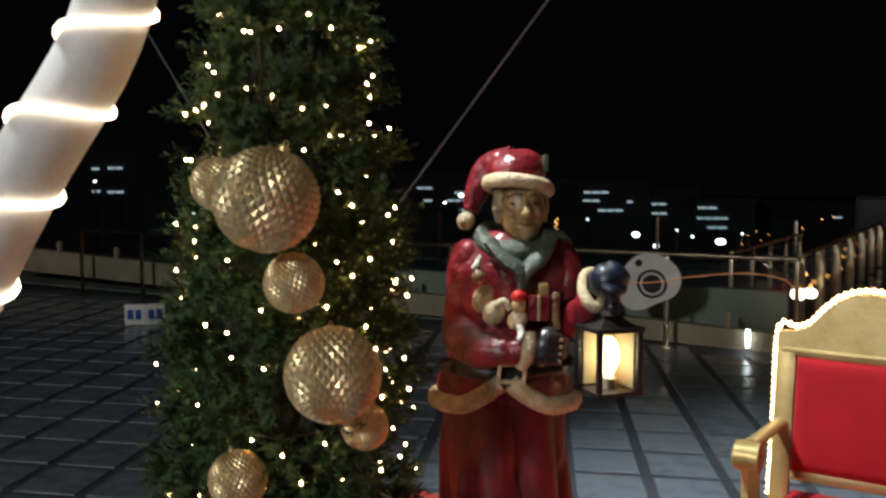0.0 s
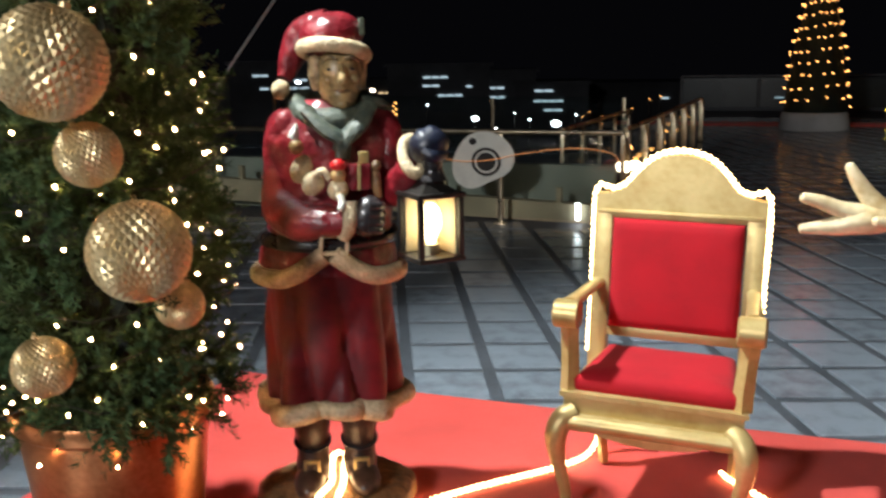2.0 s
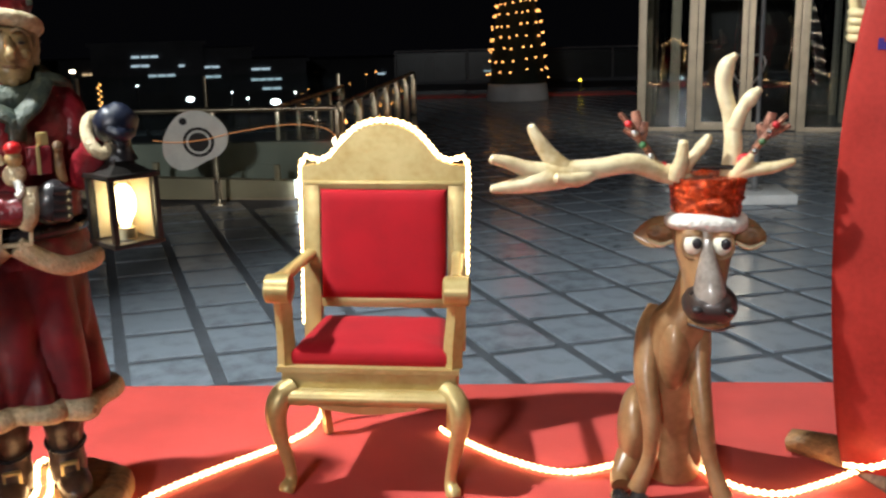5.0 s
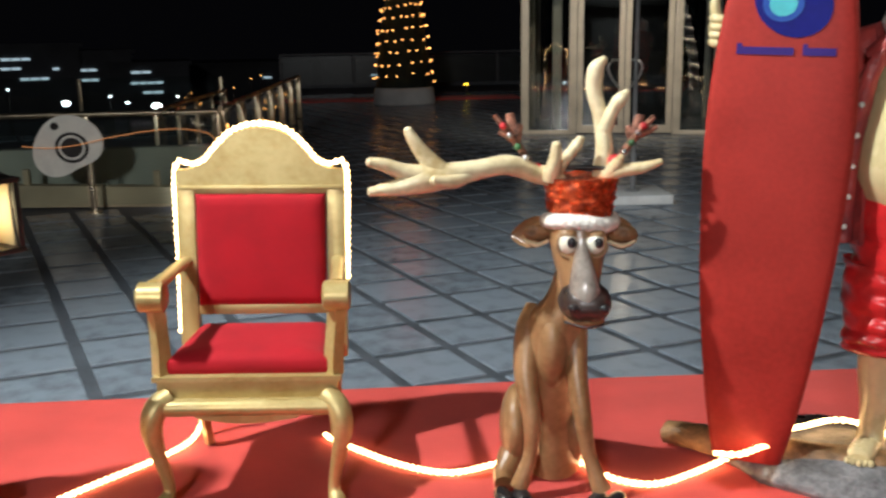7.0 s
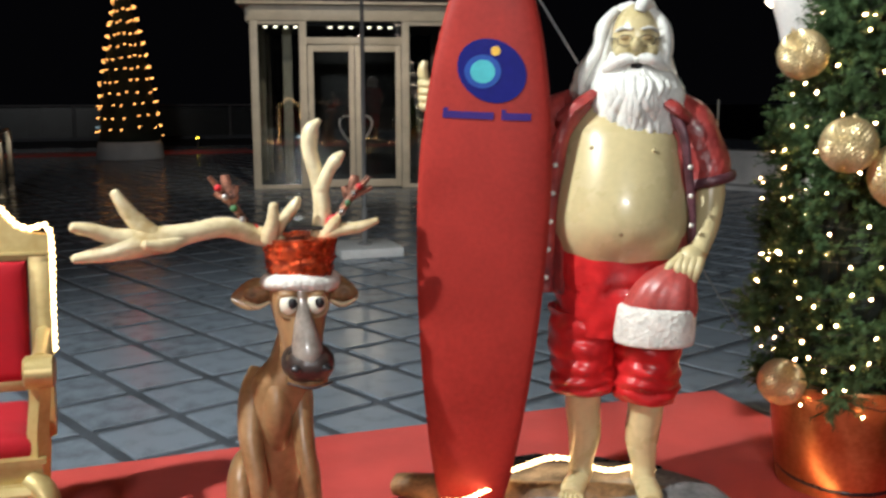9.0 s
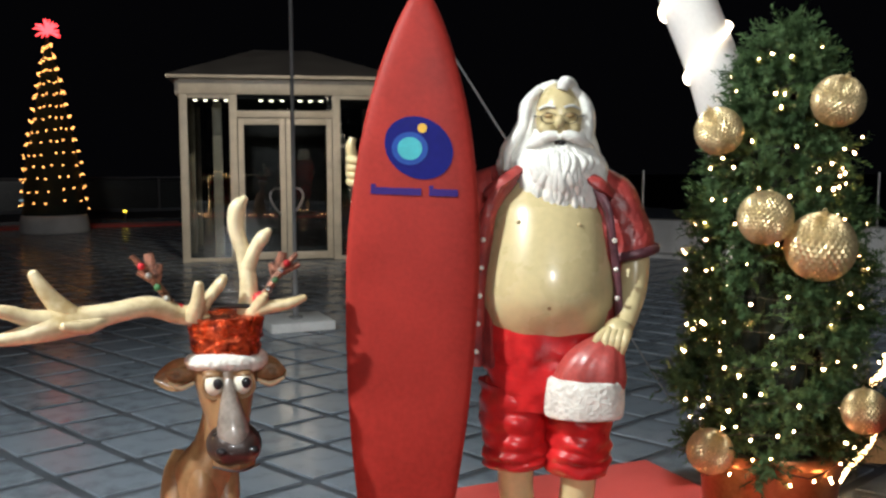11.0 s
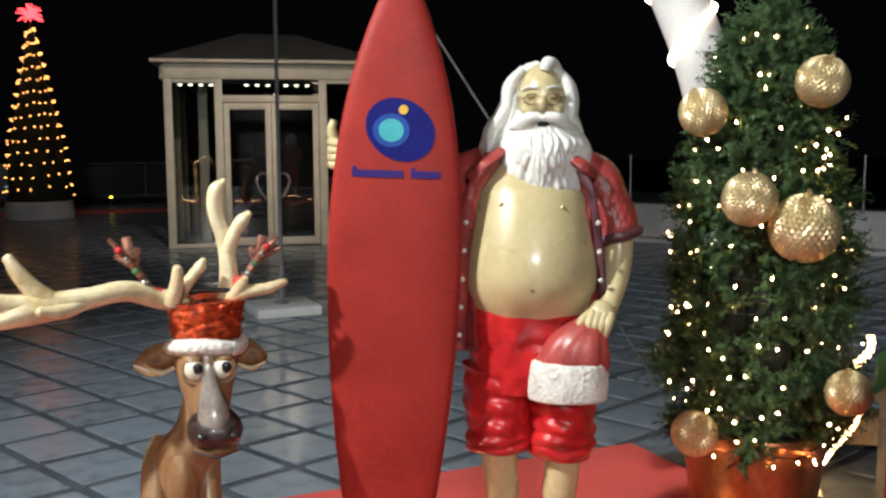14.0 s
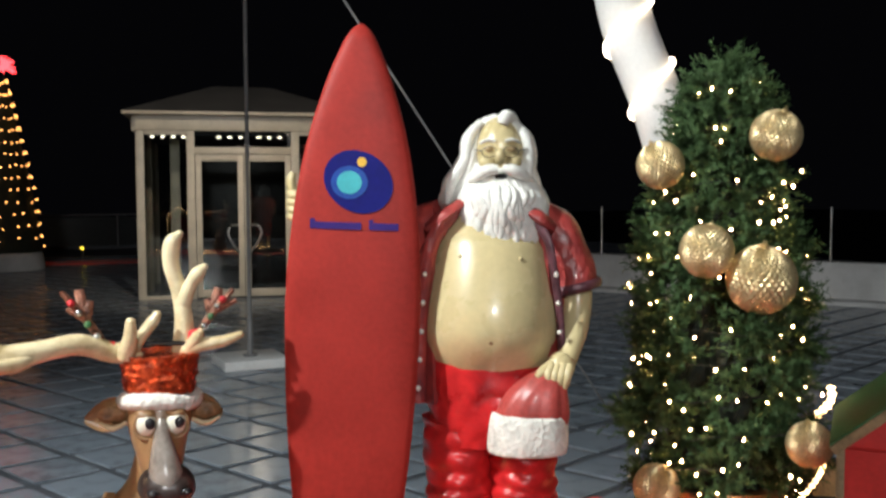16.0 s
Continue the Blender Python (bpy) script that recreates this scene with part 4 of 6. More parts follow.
# ---- reindeer statue ----
def deer():
    s = Shape()
    # seated body, one haunch showing beside the slim splayed front legs
    s.loft([(-0.05, 0.16, 0.01, 0.105, 0.17), (-0.055, 0.16, 0.10, 0.125, 0.18), (-0.065, 0.13, 0.26, 0.118, 0.165), (-0.07, 0.07, 0.42, 0.108, 0.14), (-0.06, 0.03, 0.54, 0.108, 0.115), (-0.04, 0.01, 0.64, 0.10, 0.095), (0.0, 0.0, 0.72, 0.076, 0.075), (0.03, 0.0, 0.84, 0.068, 0.07)], "deer", 32)
    for x, y in ((-0.185, 0.10), (0.03, 0.14)):
        s.ball((x, y, 0.18), (0.062, 0.15, 0.155), "deer", 20, (8, 0, 0))
    s.tube([(-0.195, 0.02, 0.10, 0.05), (-0.225, -0.05, 0.05, 0.036), (-0.22, -0.10, 0.035, 0.034)], "deer", 12)
    s.tube([(-0.11, 0.05, 0.66, 0.04), (-0.135, 0.005, 0.58, 0.05), (-0.145, -0.06, 0.45, 0.042), (-0.122, -0.11, 0.30, 0.032), (-0.125, -0.125, 0.17, 0.026), (-0.165, -0.145, 0.05, 0.032)], "deer", 16, steps=6)
    s.tube([(0.01, 0.05, 0.66, 0.04), (0.022, 0.005, 0.58, 0.045), (0.03, -0.06, 0.45, 0.038), (0.052, -0.11, 0.30, 0.031), (0.075, -0.125, 0.17, 0.026), (0.118, -0.145, 0.05, 0.034)], "deer", 16, steps=6)
    s.ball((-0.055, -0.03, 0.53), (0.06, 0.08, 0.15), "deer", 20)
    for x, r in ((-0.185, 20), (0.135, -20)):
        for k in (-1, 1):
            s.ball((x + k * 0.032, -0.175, 0.026), (0.033, 0.06, 0.028), "black", 12, (0, 0, r))
    # head, long grey bridge of the nose, wide dark snout
    head = len(s.v)
    s.tube([(0.0, 0.02, 1.0, 0.088), (0.0, 0.0, 0.94, 0.102), (0.0, -0.03, 0.87, 0.088), (0.002, -0.055, 0.80, 0.07), (0.005, -0.06, 0.74, 0.06)], "deer", 22)
    s.tube([(0.0, -0.100, 0.945, 0.012), (0.0, -0.114, 0.91, 0.021), (0.002, -0.126, 0.85, 0.037), (0.005, -0.138, 0.79, 0.05), (0.008, -0.142, 0.75, 0.052), (0.011, -0.13, 0.72, 0.044)], "muzzle", 20, 0.95, 6)
    s.ball((0.012, -0.108, 0.728), (0.082, 0.092, 0.074), "muzzledark", 28, warp=lambda d: 1 + 0.07 * abs(d.x) - 0.05 * math.exp(-(d.x / 0.3) ** 2))
    s.ball((0.012, -0.105, 0.668), (0.068, 0.068, 0.026), "bark", 18)
    for k in (-1, 1):
        s.ball((0.012 + k * 0.05, -0.190, 0.728), (0.019, 0.016, 0.015), "black", 10)
        s.ball((k * 0.044, -0.088, 0.928), (0.034, 0.032, 0.040), "eye", 18)
        s.tube([(k * 0.044 + 0.036 * math.cos(a), -0.094 - 0.004 * math.cos(a * 2), 0.928 + 0.042 * math.sin(a), 0.006) for a in [i * math.pi / 8 for i in range(16)]], "deer", 8, steps=1, closed=True)
        s.ball((k * 0.044, -0.082, 0.958), (0.036, 0.03, 0.022), "deer", 14)
        s.ball((k * 0.044 + 0.009, -0.117, 0.934), (0.016, 0.008, 0.019), "black", 12)
        s.tube([(k * 0.045 + 0.038 * math.cos(a), -0.095 + 0.006 * math.sin(a), 0.924 + 0.042 * math.sin(a), 0.006) for a in [math.pi + i * math.pi / 6 for i in range(7)]], "deer", 6, steps=2)
        # ears: hollow leaves
        tip, n = 0.238 if k < 0 else 0.20, 16
        rings = []
        for i in range(9):
            u = i / 8
            w = 0.054 * math.sin(math.pi * min(1, 0.12 + u * 0.86)) ** 0.8 + 0.003
            cx, cz = k * (0.085 + (tip - 0.085) * u), 0.955 - 0.028 * u
            ring = []
            for j in range(n):
                a = 2 * math.pi * j / n
                dep = 0.022 if math.sin(a) > 0 else -0.012
                ring.append((cx, 0.0 + 0.02 * u + dep * abs(math.sin(a)) + (0.012 if math.sin(a) < 0 else 0) * 2 * abs(math.sin(a)), cz + w * math.cos(a)))
            rings.append(ring)
        s.rings(rings, "deer")
        s.ball((k * 0.145, -0.008, 0.945), (0.05, 0.010, 0.030), "bark", 12)
        s.tube([(k * 0.10, -0.012, 0.918, 0.006), (k * 0.145, -0.016, 0.902, 0.008), (k * 0.19, -0.004, 0.918, 0.005)], "antler", 6)
    s.tube([(-0.06, -0.15, 0.668, 0.004), (0.012, -0.192, 0.662, 0.004), (0.085, -0.15, 0.668, 0.004)], "black", 6)
    # antlers, smooth and fleshy
    def A(pts):
        pts = [Vector((x, y - 0.36 * max(0.0, -x - 0.14), z, r)) for x, y, z, r in pts]
        d = (pts[-1] - pts[-2]).to_3d().normalized()
        end, r = pts[-1].to_3d(), pts[-1].w
        pts += [Vector((*(end + d * r * f), r * q)) for f, q in ((0.55, 0.84), (0.85, 0.5), (0.97, 0.12))]
        s.tube([tuple(p) for p in pts], "antler", 14)
    A([(-0.045, 0.02, 1.06, 0.034), (-0.085, 0.0, 1.135, 0.036), (-0.15, -0.02, 1.155, 0.034), (-0.24, -0.03, 1.19, 0.035), (-0.34, -0.03, 1.18, 0.034), (-0.44, -0.03, 1.165, 0.044), (-0.52, -0.03, 1.155, 0.046), (-0.60, -0.03, 1.135, 0.03), (-0.685, -0.03, 1.125, 0.016)])
    A([(-0.46, -0.03, 1.17, 0.04), (-0.51, -0.02, 1.225, 0.03), (-0.545, -0.015, 1.275, 0.024), (-0.568, -0.01, 1.315, 0.017)])
    A([(-0.50, -0.03, 1.165, 0.04), (-0.58, -0.03, 1.185, 0.028), (-0.64, -0.03, 1.21, 0.023), (-0.685, -0.03, 1.222, 0.017)])
    A([(-0.36, -0.04, 1.165, 0.02), (-0.42, -0.075, 1.15, 0.024), (-0.475, -0.09, 1.16, 0.017)])
    A([(-0.10, -0.03, 1.14, 0.03), (-0.085, -0.06, 1.20, 0.023), (-0.082, -0.07, 1.255, 0.016)])
    A([(-0.09, 0.0, 1.14, 0.028), (-0.05, -0.02, 1.20, 0.02), (-0.012, -0.02, 1.25, 0.02), (0.0, -0.02, 1.27, 0.014)])
    A([(0.055, 0.03, 1.06, 0.032), (0.075, 0.03, 1.14, 0.034), (0.082, 0.04, 1.24, 0.03), (0.068, 0.05, 1.34, 0.026), (0.045, 0.05, 1.43, 0.027), (0.05, 0.04, 1.50, 0.028), (0.072, 0.035, 1.53, 0.014)])
    A([(0.08, 0.04, 1.30, 0.028), (0.105, 0.03, 1.36, 0.022), (0.13, 0.02, 1.40, 0.024), (0.148, 0.02, 1.42, 0.014)])
    A([(0.08, 0.02, 1.14, 0.03), (0.13, -0.02, 1.165, 0.024), (0.20, -0.03, 1.175, 0.02), (0.258, -0.03, 1.195, 0.012)])
    A([(0.10, 0.0, 1.15, 0.026), (0.12, -0.03, 1.19, 0.02), (0.13, -0.04, 1.21, 0.013)])
    # the head turns a little aside
    s.v[head:] = [(0.03 + x * (0.965 if x < -0.14 else 1.0) - 0.12 * min(0.0, y + 0.03) * (abs(x) < 0.14), y, z) for x, y, z in s.v[head:]]
    one("deer_statue", s, "painted cartoon-like sitting deer statue, brown with big ivory antlers", "statue", DEER).scale = (1, 1, 0.975)


DEER = pose(0.775, 3.19, 0.013, 0, 0, -10.5)
deer()


def crinkled(s, centre, r0, r1, z0, z1, mat, n=40, k=10, amp=0.06, seed=0, ry=0.9):
    rings = []
    for i in range(k):
        u = i / (k - 1)
        r, z = r0 + (r1 - r0) * u, z0 + (z1 - z0) * u
        ring = []
        for j in range(n):
            a = 2 * math.pi * j / n
            q = 1 + amp * noise.noise(Vector((3 * math.cos(a), 3 * math.sin(a), 9 * u + seed)))
            ring.append((centre[0] + r * q * math.cos(a), centre[1] + r * ry * q * math.sin(a), z + 0.012 * noise.noise(Vector((4 * math.cos(a), 4 * math.sin(a), seed + 5)))))
        rings.append(ring)
    s.rings(rings, mat)


t = thing("party_hat", "orange-red sequin hat band with white plush trim on the deer", "hat", DEER @ pose(0.034, 0, 0))
t.scale = (1, 1, 0.975)
s = Shape()
crinkled(s, (0.0, 0.015), 0.108, 0.125, 1.015, 1.14, "sequin", 60, 14, 0.12, 1)
part("crown", s, t, soft=20)
s = Shape()
s.tube([(0.0 + 0.108 * math.cos(a), 0.01 + 0.10 * math.sin(a), 1.0 - 0.012 * math.sin(-a) * math.cos(a) - 0.015 * abs(math.cos(a)), 0.028) for a in [i * math.pi / 9 for i in range(18)]], "whitefur", 12, 1.0, 3, True, lambda t, u: 1 + 0.1 * noise.noise(Vector((t * 2, u * 80, 1))))
part("trim", s, t, "white plush trim")
t = thing("antler_headband", "brown glitter toy antlers with red pompons on a headband", "headband", DEER @ pose(0.034, 0, 0))
t.scale = (1, 1, 0.975)
s = Shape()
s.tube([(-0.13, -0.01, 1.155, 0.008), (-0.06, 0.0, 1.17, 0.008), (0.06, 0.0, 1.17, 0.008), (0.12, -0.01, 1.16, 0.008)], "darkmetal", 8)
part("band", s, t)
for base, tip, fingers in (((-0.15, -0.02, 1.165), (-0.255, -0.03, 1.32), ((-0.27, 1.30), (-0.285, 1.355), (-0.235, 1.36), (-0.205, 1.325))), ((0.115, 0.0, 1.19), (0.20, 0.0, 1.315), ((0.245, 1.31), (0.235, 1.345), (0.19, 1.35), (0.155, 1.315)))):
    s = Shape()
    s.tube([(*base, 0.018), tuple((base[k] + tip[k]) / 2 for k in range(3)) + (0.027,), (*tip, 0.028)], "glitter", 10, 0.5)
    mid = tuple(base[k] * 0.35 + tip[k] * 0.65 for k in range(3))
    for x, z in fingers:
        s.tube([(*mid, 0.019), ((mid[0] + x) / 2, tip[1], (mid[2] + z) / 2, 0.019), (x, tip[1], z, 0.014)], "glitter", 8, 0.6)
    toy = part("toy_antler", s, t)
    for q, mat in ((0.3, "steel"), (0.55, "greenroof"), (0.8, "steel"), (1.0, "redberry")):
        s = Shape()
        s.ball(tuple(base[k] + (tip[k] - base[k]) * q + (-0.028 if k == 1 else 0) for k in range(3)), 0.012, mat, 10)
        part("bead", s, toy)
    s = Shape()
    s.ball(base, 0.027, "redberry", 14, warp=lambda d: 1 + 0.12 * noise.noise(d * 9))
    part("pompon", s, toy, "fluffy red pompon")


# ---- statue of a bearded man with a surfboard ----
def bearded_man():
    s = Shape()
    # rocky base with driftwood
    s.loft([(-0.08, 0.02, 0.0, 0.56, 0.30), (-0.08, 0.02, 0.03, 0.57, 0.31), (-0.06, 0.02, 0.08, 0.50, 0.27), (-0.04, 0.02, 0.11, 0.36, 0.2)], "stone", 44, lambda t, z: 1 + 0.07 * noise.noise(Vector((3 * math.cos(t), 3 * math.sin(t), 6 * z))))
    s.tube([(-0.84, -0.02, 0.05, 0.05), (-0.60, -0.07, 0.07, 0.075), (-0.30, -0.10, 0.08, 0.07), (0.05, -0.05, 0.08, 0.065), (0.35, 0.12, 0.05, 0.04)], "bark", 14, 0.8, fold=lambda t, u: 1 + 0.09 * math.sin(4 * t + 20 * u))
    s.tube([(-0.60, 0.12, 0.06, 0.06), (-0.2, 0.22, 0.08, 0.06), (0.2, 0.24, 0.06, 0.05)], "black", 12, 0.7, fold=lambda t, u: 1 + 0.1 * math.sin(3 * t + 25 * u))
    # legs and feet
    for k, x in ((-1, -0.115), (1, 0.118)):
        s.tube([(x, 0.0, 0.56, 0.07), (x, 0.01, 0.42, 0.066), (x - 0.01 * k, 0.015, 0.30, 0.062), (x, 0.01, 0.2, 0.046), (x, 0.0, 0.145, 0.048)], "skin", 16)
        s.tube([(x, 0.03, 0.135, 0.045), (x + 0.012 * k, -0.04, 0.135, 0.046), (x + 0.025 * k, -0.11, 0.125, 0.048), (x + 0.03 * k, -0.15, 0.12, 0.036)], "skin", 14, 0.75)
        for j in range(5):
            s.ball((x + 0.028 * k + (j - 2) * 0.019, -0.165 + 0.006 * abs(j - 2), 0.118), (0.011, 0.02, 0.012), "skin", 8)
    # shorts: seat and two wrinkled legs
    wr = lambda t, u: 0.97 + 0.11 * abs(math.sin(17 * u + 1.6 * math.sin(t + 1) + 0.8 * math.sin(2 * t))) * (0.35 + 0.65 * abs(math.sin(t * 1.5 + 3 * u))) + 0.04 * math.sin(3 * t + 11 * u) + 0.025 * math.sin(5 * t - 30 * u)
    seat = [(-0.005, 0.0, z, np.interp(z, [0.72, 0.80, 0.92, 1.05], [0.21, 0.228, 0.236, 0.24]), np.interp(z, [0.72, 0.80, 0.92, 1.0, 1.05], [0.15, 0.168, 0.178, 0.185, 0.18])) for z in np.linspace(0.72, 1.05, 18)]
    crease = lambda t, z: (1 - abs(math.sin(26 * z + 1.7 * math.sin(2 * t + 0.4) + 0.9 * math.sin(5 * t)))) ** 2
    s.loft(seat, "shorts", 72, lambda t, z: 1 - 0.085 * crease(t, z) * min(1, max(0, (1.01 - z) * 9)) * (0.35 + 0.65 * abs(math.sin(1.5 * t + 7 * z))) + 0.012 * math.sin(11 * t - 24 * z))
    s.tube([(-0.12, 0.0, 0.80, 0.125), (-0.122, 0.0, 0.70, 0.128), (-0.118, 0.0, 0.60, 0.118), (-0.118, 0.0, 0.53, 0.12), (-0.116, 0.0, 0.485, 0.108)], "shorts", 36, 1.0, 10, fold=wr)
    s.tube([(0.10, 0.0, 0.80, 0.125), (0.112, 0.0, 0.70, 0.124), (0.115, 0.0, 0.60, 0.118), (0.112, 0.0, 0.53, 0.118), (0.11, 0.0, 0.465, 0.106)], "shorts", 36, 1.0, 10, fold=wr)
    # belly and chest
    navel = lambda t, z: 1 - 0.035 * math.exp(-((t - 1.5 * math.pi - 0.02) / 0.05) ** 2 - ((z - 1.115) / 0.014) ** 2)
    s.loft([(0, 0, 0.99, 0.21, 0.17), (0, -0.02, 1.06, 0.233, 0.205), (0, -0.034, 1.13, 0.240, 0.222), (0, -0.032, 1.21, 0.236, 0.220), (0, -0.022, 1.29, 0.227, 0.208), (0, -0.008, 1.38, 0.214, 0.190), (0, 0.004, 1.46, 0.202, 0.166), (0, 0.014, 1.53, 0.165, 0.126), (0, 0.02, 1.6, 0.09, 0.09)], "skin", 96, navel)
    s.ball((0.005, -0.246, 1.115), (0.008, 0.005, 0.008), "bark", 10)
    s.ball((-0.105, -0.168, 1.405), 0.008, "skin", 8)
    s.ball((0.105, -0.168, 1.395), 0.008, "skin", 8)
    # open shirt: back shell and hanging fronts
    rings = []
    for z, rx, ry in ((0.87, 0.25, 0.20), (0.98, 0.255, 0.20), (1.12, 0.262, 0.215), (1.28, 0.26, 0.20), (1.42, 0.25, 0.185), (1.52, 0.225, 0.16), (1.58, 0.15, 0.12)):
        outer, inner = [], []
        for j in range(25):
            a = radians(-52) + radians(284) * j / 24 if z > 1.5 else radians(-38) + radians(256) * j / 24
            q = 1 + 0.02 * math.sin(9 * a + 8 * z)
            outer.append((rx * q * 1.03 * math.cos(a), 0.015 + ry * q * 1.05 * math.sin(a), z))
            inner.append((rx * q * 0.96 * math.cos(a), 0.015 + ry * q * 0.97 * math.sin(a), z))
        rings.append(outer + inner[::-1])
    s.rings(rings, "shirt")
    for k in (-1, 1):
        x = k * 0.215
        edge = [(x * 0.62, -0.10, 1.555, 0.022), (x * 0.92, -0.135, 1.46, 0.02), (x * 1.03, -0.135, 1.34, 0.018), (x * 1.12, -0.125, 1.2, 0.018), (x * 1.16, -0.12, 1.05, 0.018), (x * 1.17, -0.11, 0.88, 0.018)]
        s.tube([(*e[:3], e[3] * (0.62 if k > 0 else 1.0)) for e in edge], "shirtedge" if k > 0 else "shirt", 8, 1.4)
        for j in range(5):
            s.ball((x * (1.06 + 0.028 * j), -0.158, 1.34 - 0.10 * j), 0.0095, "whitefur", 8)
        s.tube([(x * 0.5, -0.08, 1.585, 0.03), (x * 0.78, -0.12, 1.54, 0.036), (x * 1.02, -0.10, 1.50, 0.03)], "shirt", 10, 0.6)
    s.tube([(-0.16, -0.10, 1.54, 0.05), (-0.225, -0.10, 1.42, 0.06), (-0.262, -0.08, 1.28, 0.062), (-0.282, -0.06, 1.1, 0.062), (-0.285, -0.04, 0.96, 0.058), (-0.28, -0.03, 0.87, 0.05)], "shirt", 16, 0.35, fold=lambda t, u: 1 + 0.03 * math.sin(14 * u + 3 * t))
    for j in range(6):
        s.ball((-0.262 - 0.006 * j, -0.128 + 0.012 * j, 1.40 - 0.09 * j), 0.0095, "whitefur", 8)
    # far sleeve and forearm, hand holding the cap
    s.tube([(0.17, 0.01, 1.53, 0.07), (0.225, 0.0, 1.49, 0.08), (0.262, -0.005, 1.42, 0.082), (0.29, -0.01, 1.34, 0.084), (0.30, -0.012, 1.29, 0.086)], "shirt", 22, fold=lambda t, u: 1 + 0.03 * math.sin(16 * u + 2 * t))
    s.tube([(0.30 + 0.086 * math.cos(a), -0.012 + 0.086 * math.sin(a), 1.285 + 0.02 * math.cos(a), 0.012) for a in [i * math.pi / 7 for i in range(14)]], "shirtedge", 8, 1.5, 2, True)
    s.tube([(0.30, -0.01, 1.33, 0.056), (0.308, -0.02, 1.24, 0.054), (0.298, -0.06, 1.14, 0.048), (0.278, -0.11, 1.07, 0.038), (0.265, -0.13, 1.04, 0.038)], "skin", 16)
    h = Shape()
    h.ball((0.255, -0.15, 0.955), (0.052, 0.045, 0.052), "skin", 14)
    for j in range(4):
        h.tube([(0.285 - 0.02 * j, -0.185, 0.965, 0.017), (0.275 - 0.022 * j, -0.205, 0.93, 0.017), (0.265 - 0.018 * j, -0.195, 0.89, 0.014)], "skin", 8)
    h.tube([(0.225, -0.17, 0.97, 0.018), (0.19, -0.195, 0.945, 0.017), (0.175, -0.2, 0.925, 0.013)], "skin", 8)
    # cap held in the hand: pleated crown, thick trim
    h.loft([(0.155, -0.185, 0.755, 0.118, 0.07), (0.16, -0.185, 0.80, 0.122, 0.074), (0.175, -0.18, 0.87, 0.10, 0.066), (0.20, -0.17, 0.92, 0.07, 0.05), (0.225, -0.165, 0.955, 0.03, 0.026)], "softred", 60, lambda t, z: 1 + 0.06 * abs(math.sin(4.5 * t)))
    h.loft([(0.14, -0.185, 0.66, 0.125, 0.078), (0.14, -0.187, 0.672, 0.138, 0.088), (0.143, -0.187, 0.74, 0.138, 0.088), (0.146, -0.187, 0.79, 0.132, 0.085), (0.148, -0.187, 0.80, 0.118, 0.07)], "whitefur", 48, lambda t, z: 1 + 0.03 * noise.noise(Vector((6 * math.cos(t), 6 * math.sin(t), 14 * z))))
    for m_ in range(len(h.mats)):
        s.add([(x - 0.012, y, z + 0.065) for x, y, z in h.v], [f for f, q in zip(h.f, h.s) if q == m_], h.mats[m_].name)
    # near sleeve and arm going behind the board, fist at its edge
    s.tube([(-0.17, 0.02, 1.52, 0.085), (-0.26, 0.05, 1.48, 0.092), (-0.34, 0.09, 1.42, 0.088)], "shirt", 18)
    s.tube([(-0.32, 0.08, 1.43, 0.055), (-0.44, 0.12, 1.40, 0.052), (-0.56, 0.11, 1.46, 0.046), (-0.68, 0.07, 1.54, 0.04), (-0.715, 0.03, 1.57, 0.036)], "skin", 14)
    s.ball((-0.715, -0.02, 1.585), (0.03, 0.05, 0.062), "skin", 14)
    for j in range(4):
        s.tube([(-0.73, -0.03, 1.622 - 0.027 * j, 0.016), (-0.715, -0.062, 1.618 - 0.027 * j, 0.0165), (-0.68, -0.068, 1.615 - 0.027 * j, 0.014)], "skin", 8)
    s.tube([(-0.72, -0.03, 1.635, 0.02), (-0.725, -0.035, 1.67, 0.018), (-0.715, -0.035, 1.70, 0.012)], "skin", 8)
    # head, plain features
    head = len(s.v)
    s.ball((0.01, -0.02, 1.79), (0.088, 0.10, 0.125), "skin", 26)
    s.ball((0.012, -0.128, 1.772), (0.02, 0.028, 0.026), "skin", 12)
    for k in (-1, 1):
        s.ball((0.012 + k * 0.046, -0.105, 1.752), (0.03, 0.024, 0.024), "skin", 12)
        s.ball((0.012 + k * 0.036, -0.108, 1.795), (0.02, 0.012, 0.010), "face", 10)
        s.tube([(0.012 + k * 0.016, -0.118, 1.824, 0.005), (0.012 + k * 0.045, -0.112, 1.829, 0.006), (0.012 + k * 0.072, -0.088, 1.818, 0.004)], "hair", 6)
        s.tube([(0.012 + k * 0.036 + 0.027 * math.cos(a), -0.132, 1.785 + 0.019 * math.sin(a), 0.0016) for a in [i * math.pi / 8 for i in range(16)]], "darkmetal", 5, steps=1, closed=True)
        s.tube([(0.012 + k * 0.063, -0.132, 1.79, 0.0022), (0.012 + k * 0.085, -0.08, 1.795, 0.0022), (0.012 + k * 0.09, -0.02, 1.795, 0.0022)], "darkmetal", 5)
    s.tube([(0.003, -0.134, 1.787, 0.0022), (0.012, -0.138, 1.791, 0.0022), (0.021, -0.134, 1.787, 0.0022)], "darkmetal", 5)
    s.ball((0.015, -0.125, 1.70), (0.022, 0.016, 0.012), "black", 10)
    # hair: mass and long strands
    rnd = random.Random(4)
    s.ball((0.0, 0.035, 1.80), (0.112, 0.10, 0.128), "hair", 24, warp=lambda d: 1 + 0.03 * math.sin(18 * d.x + 10 * d.z))
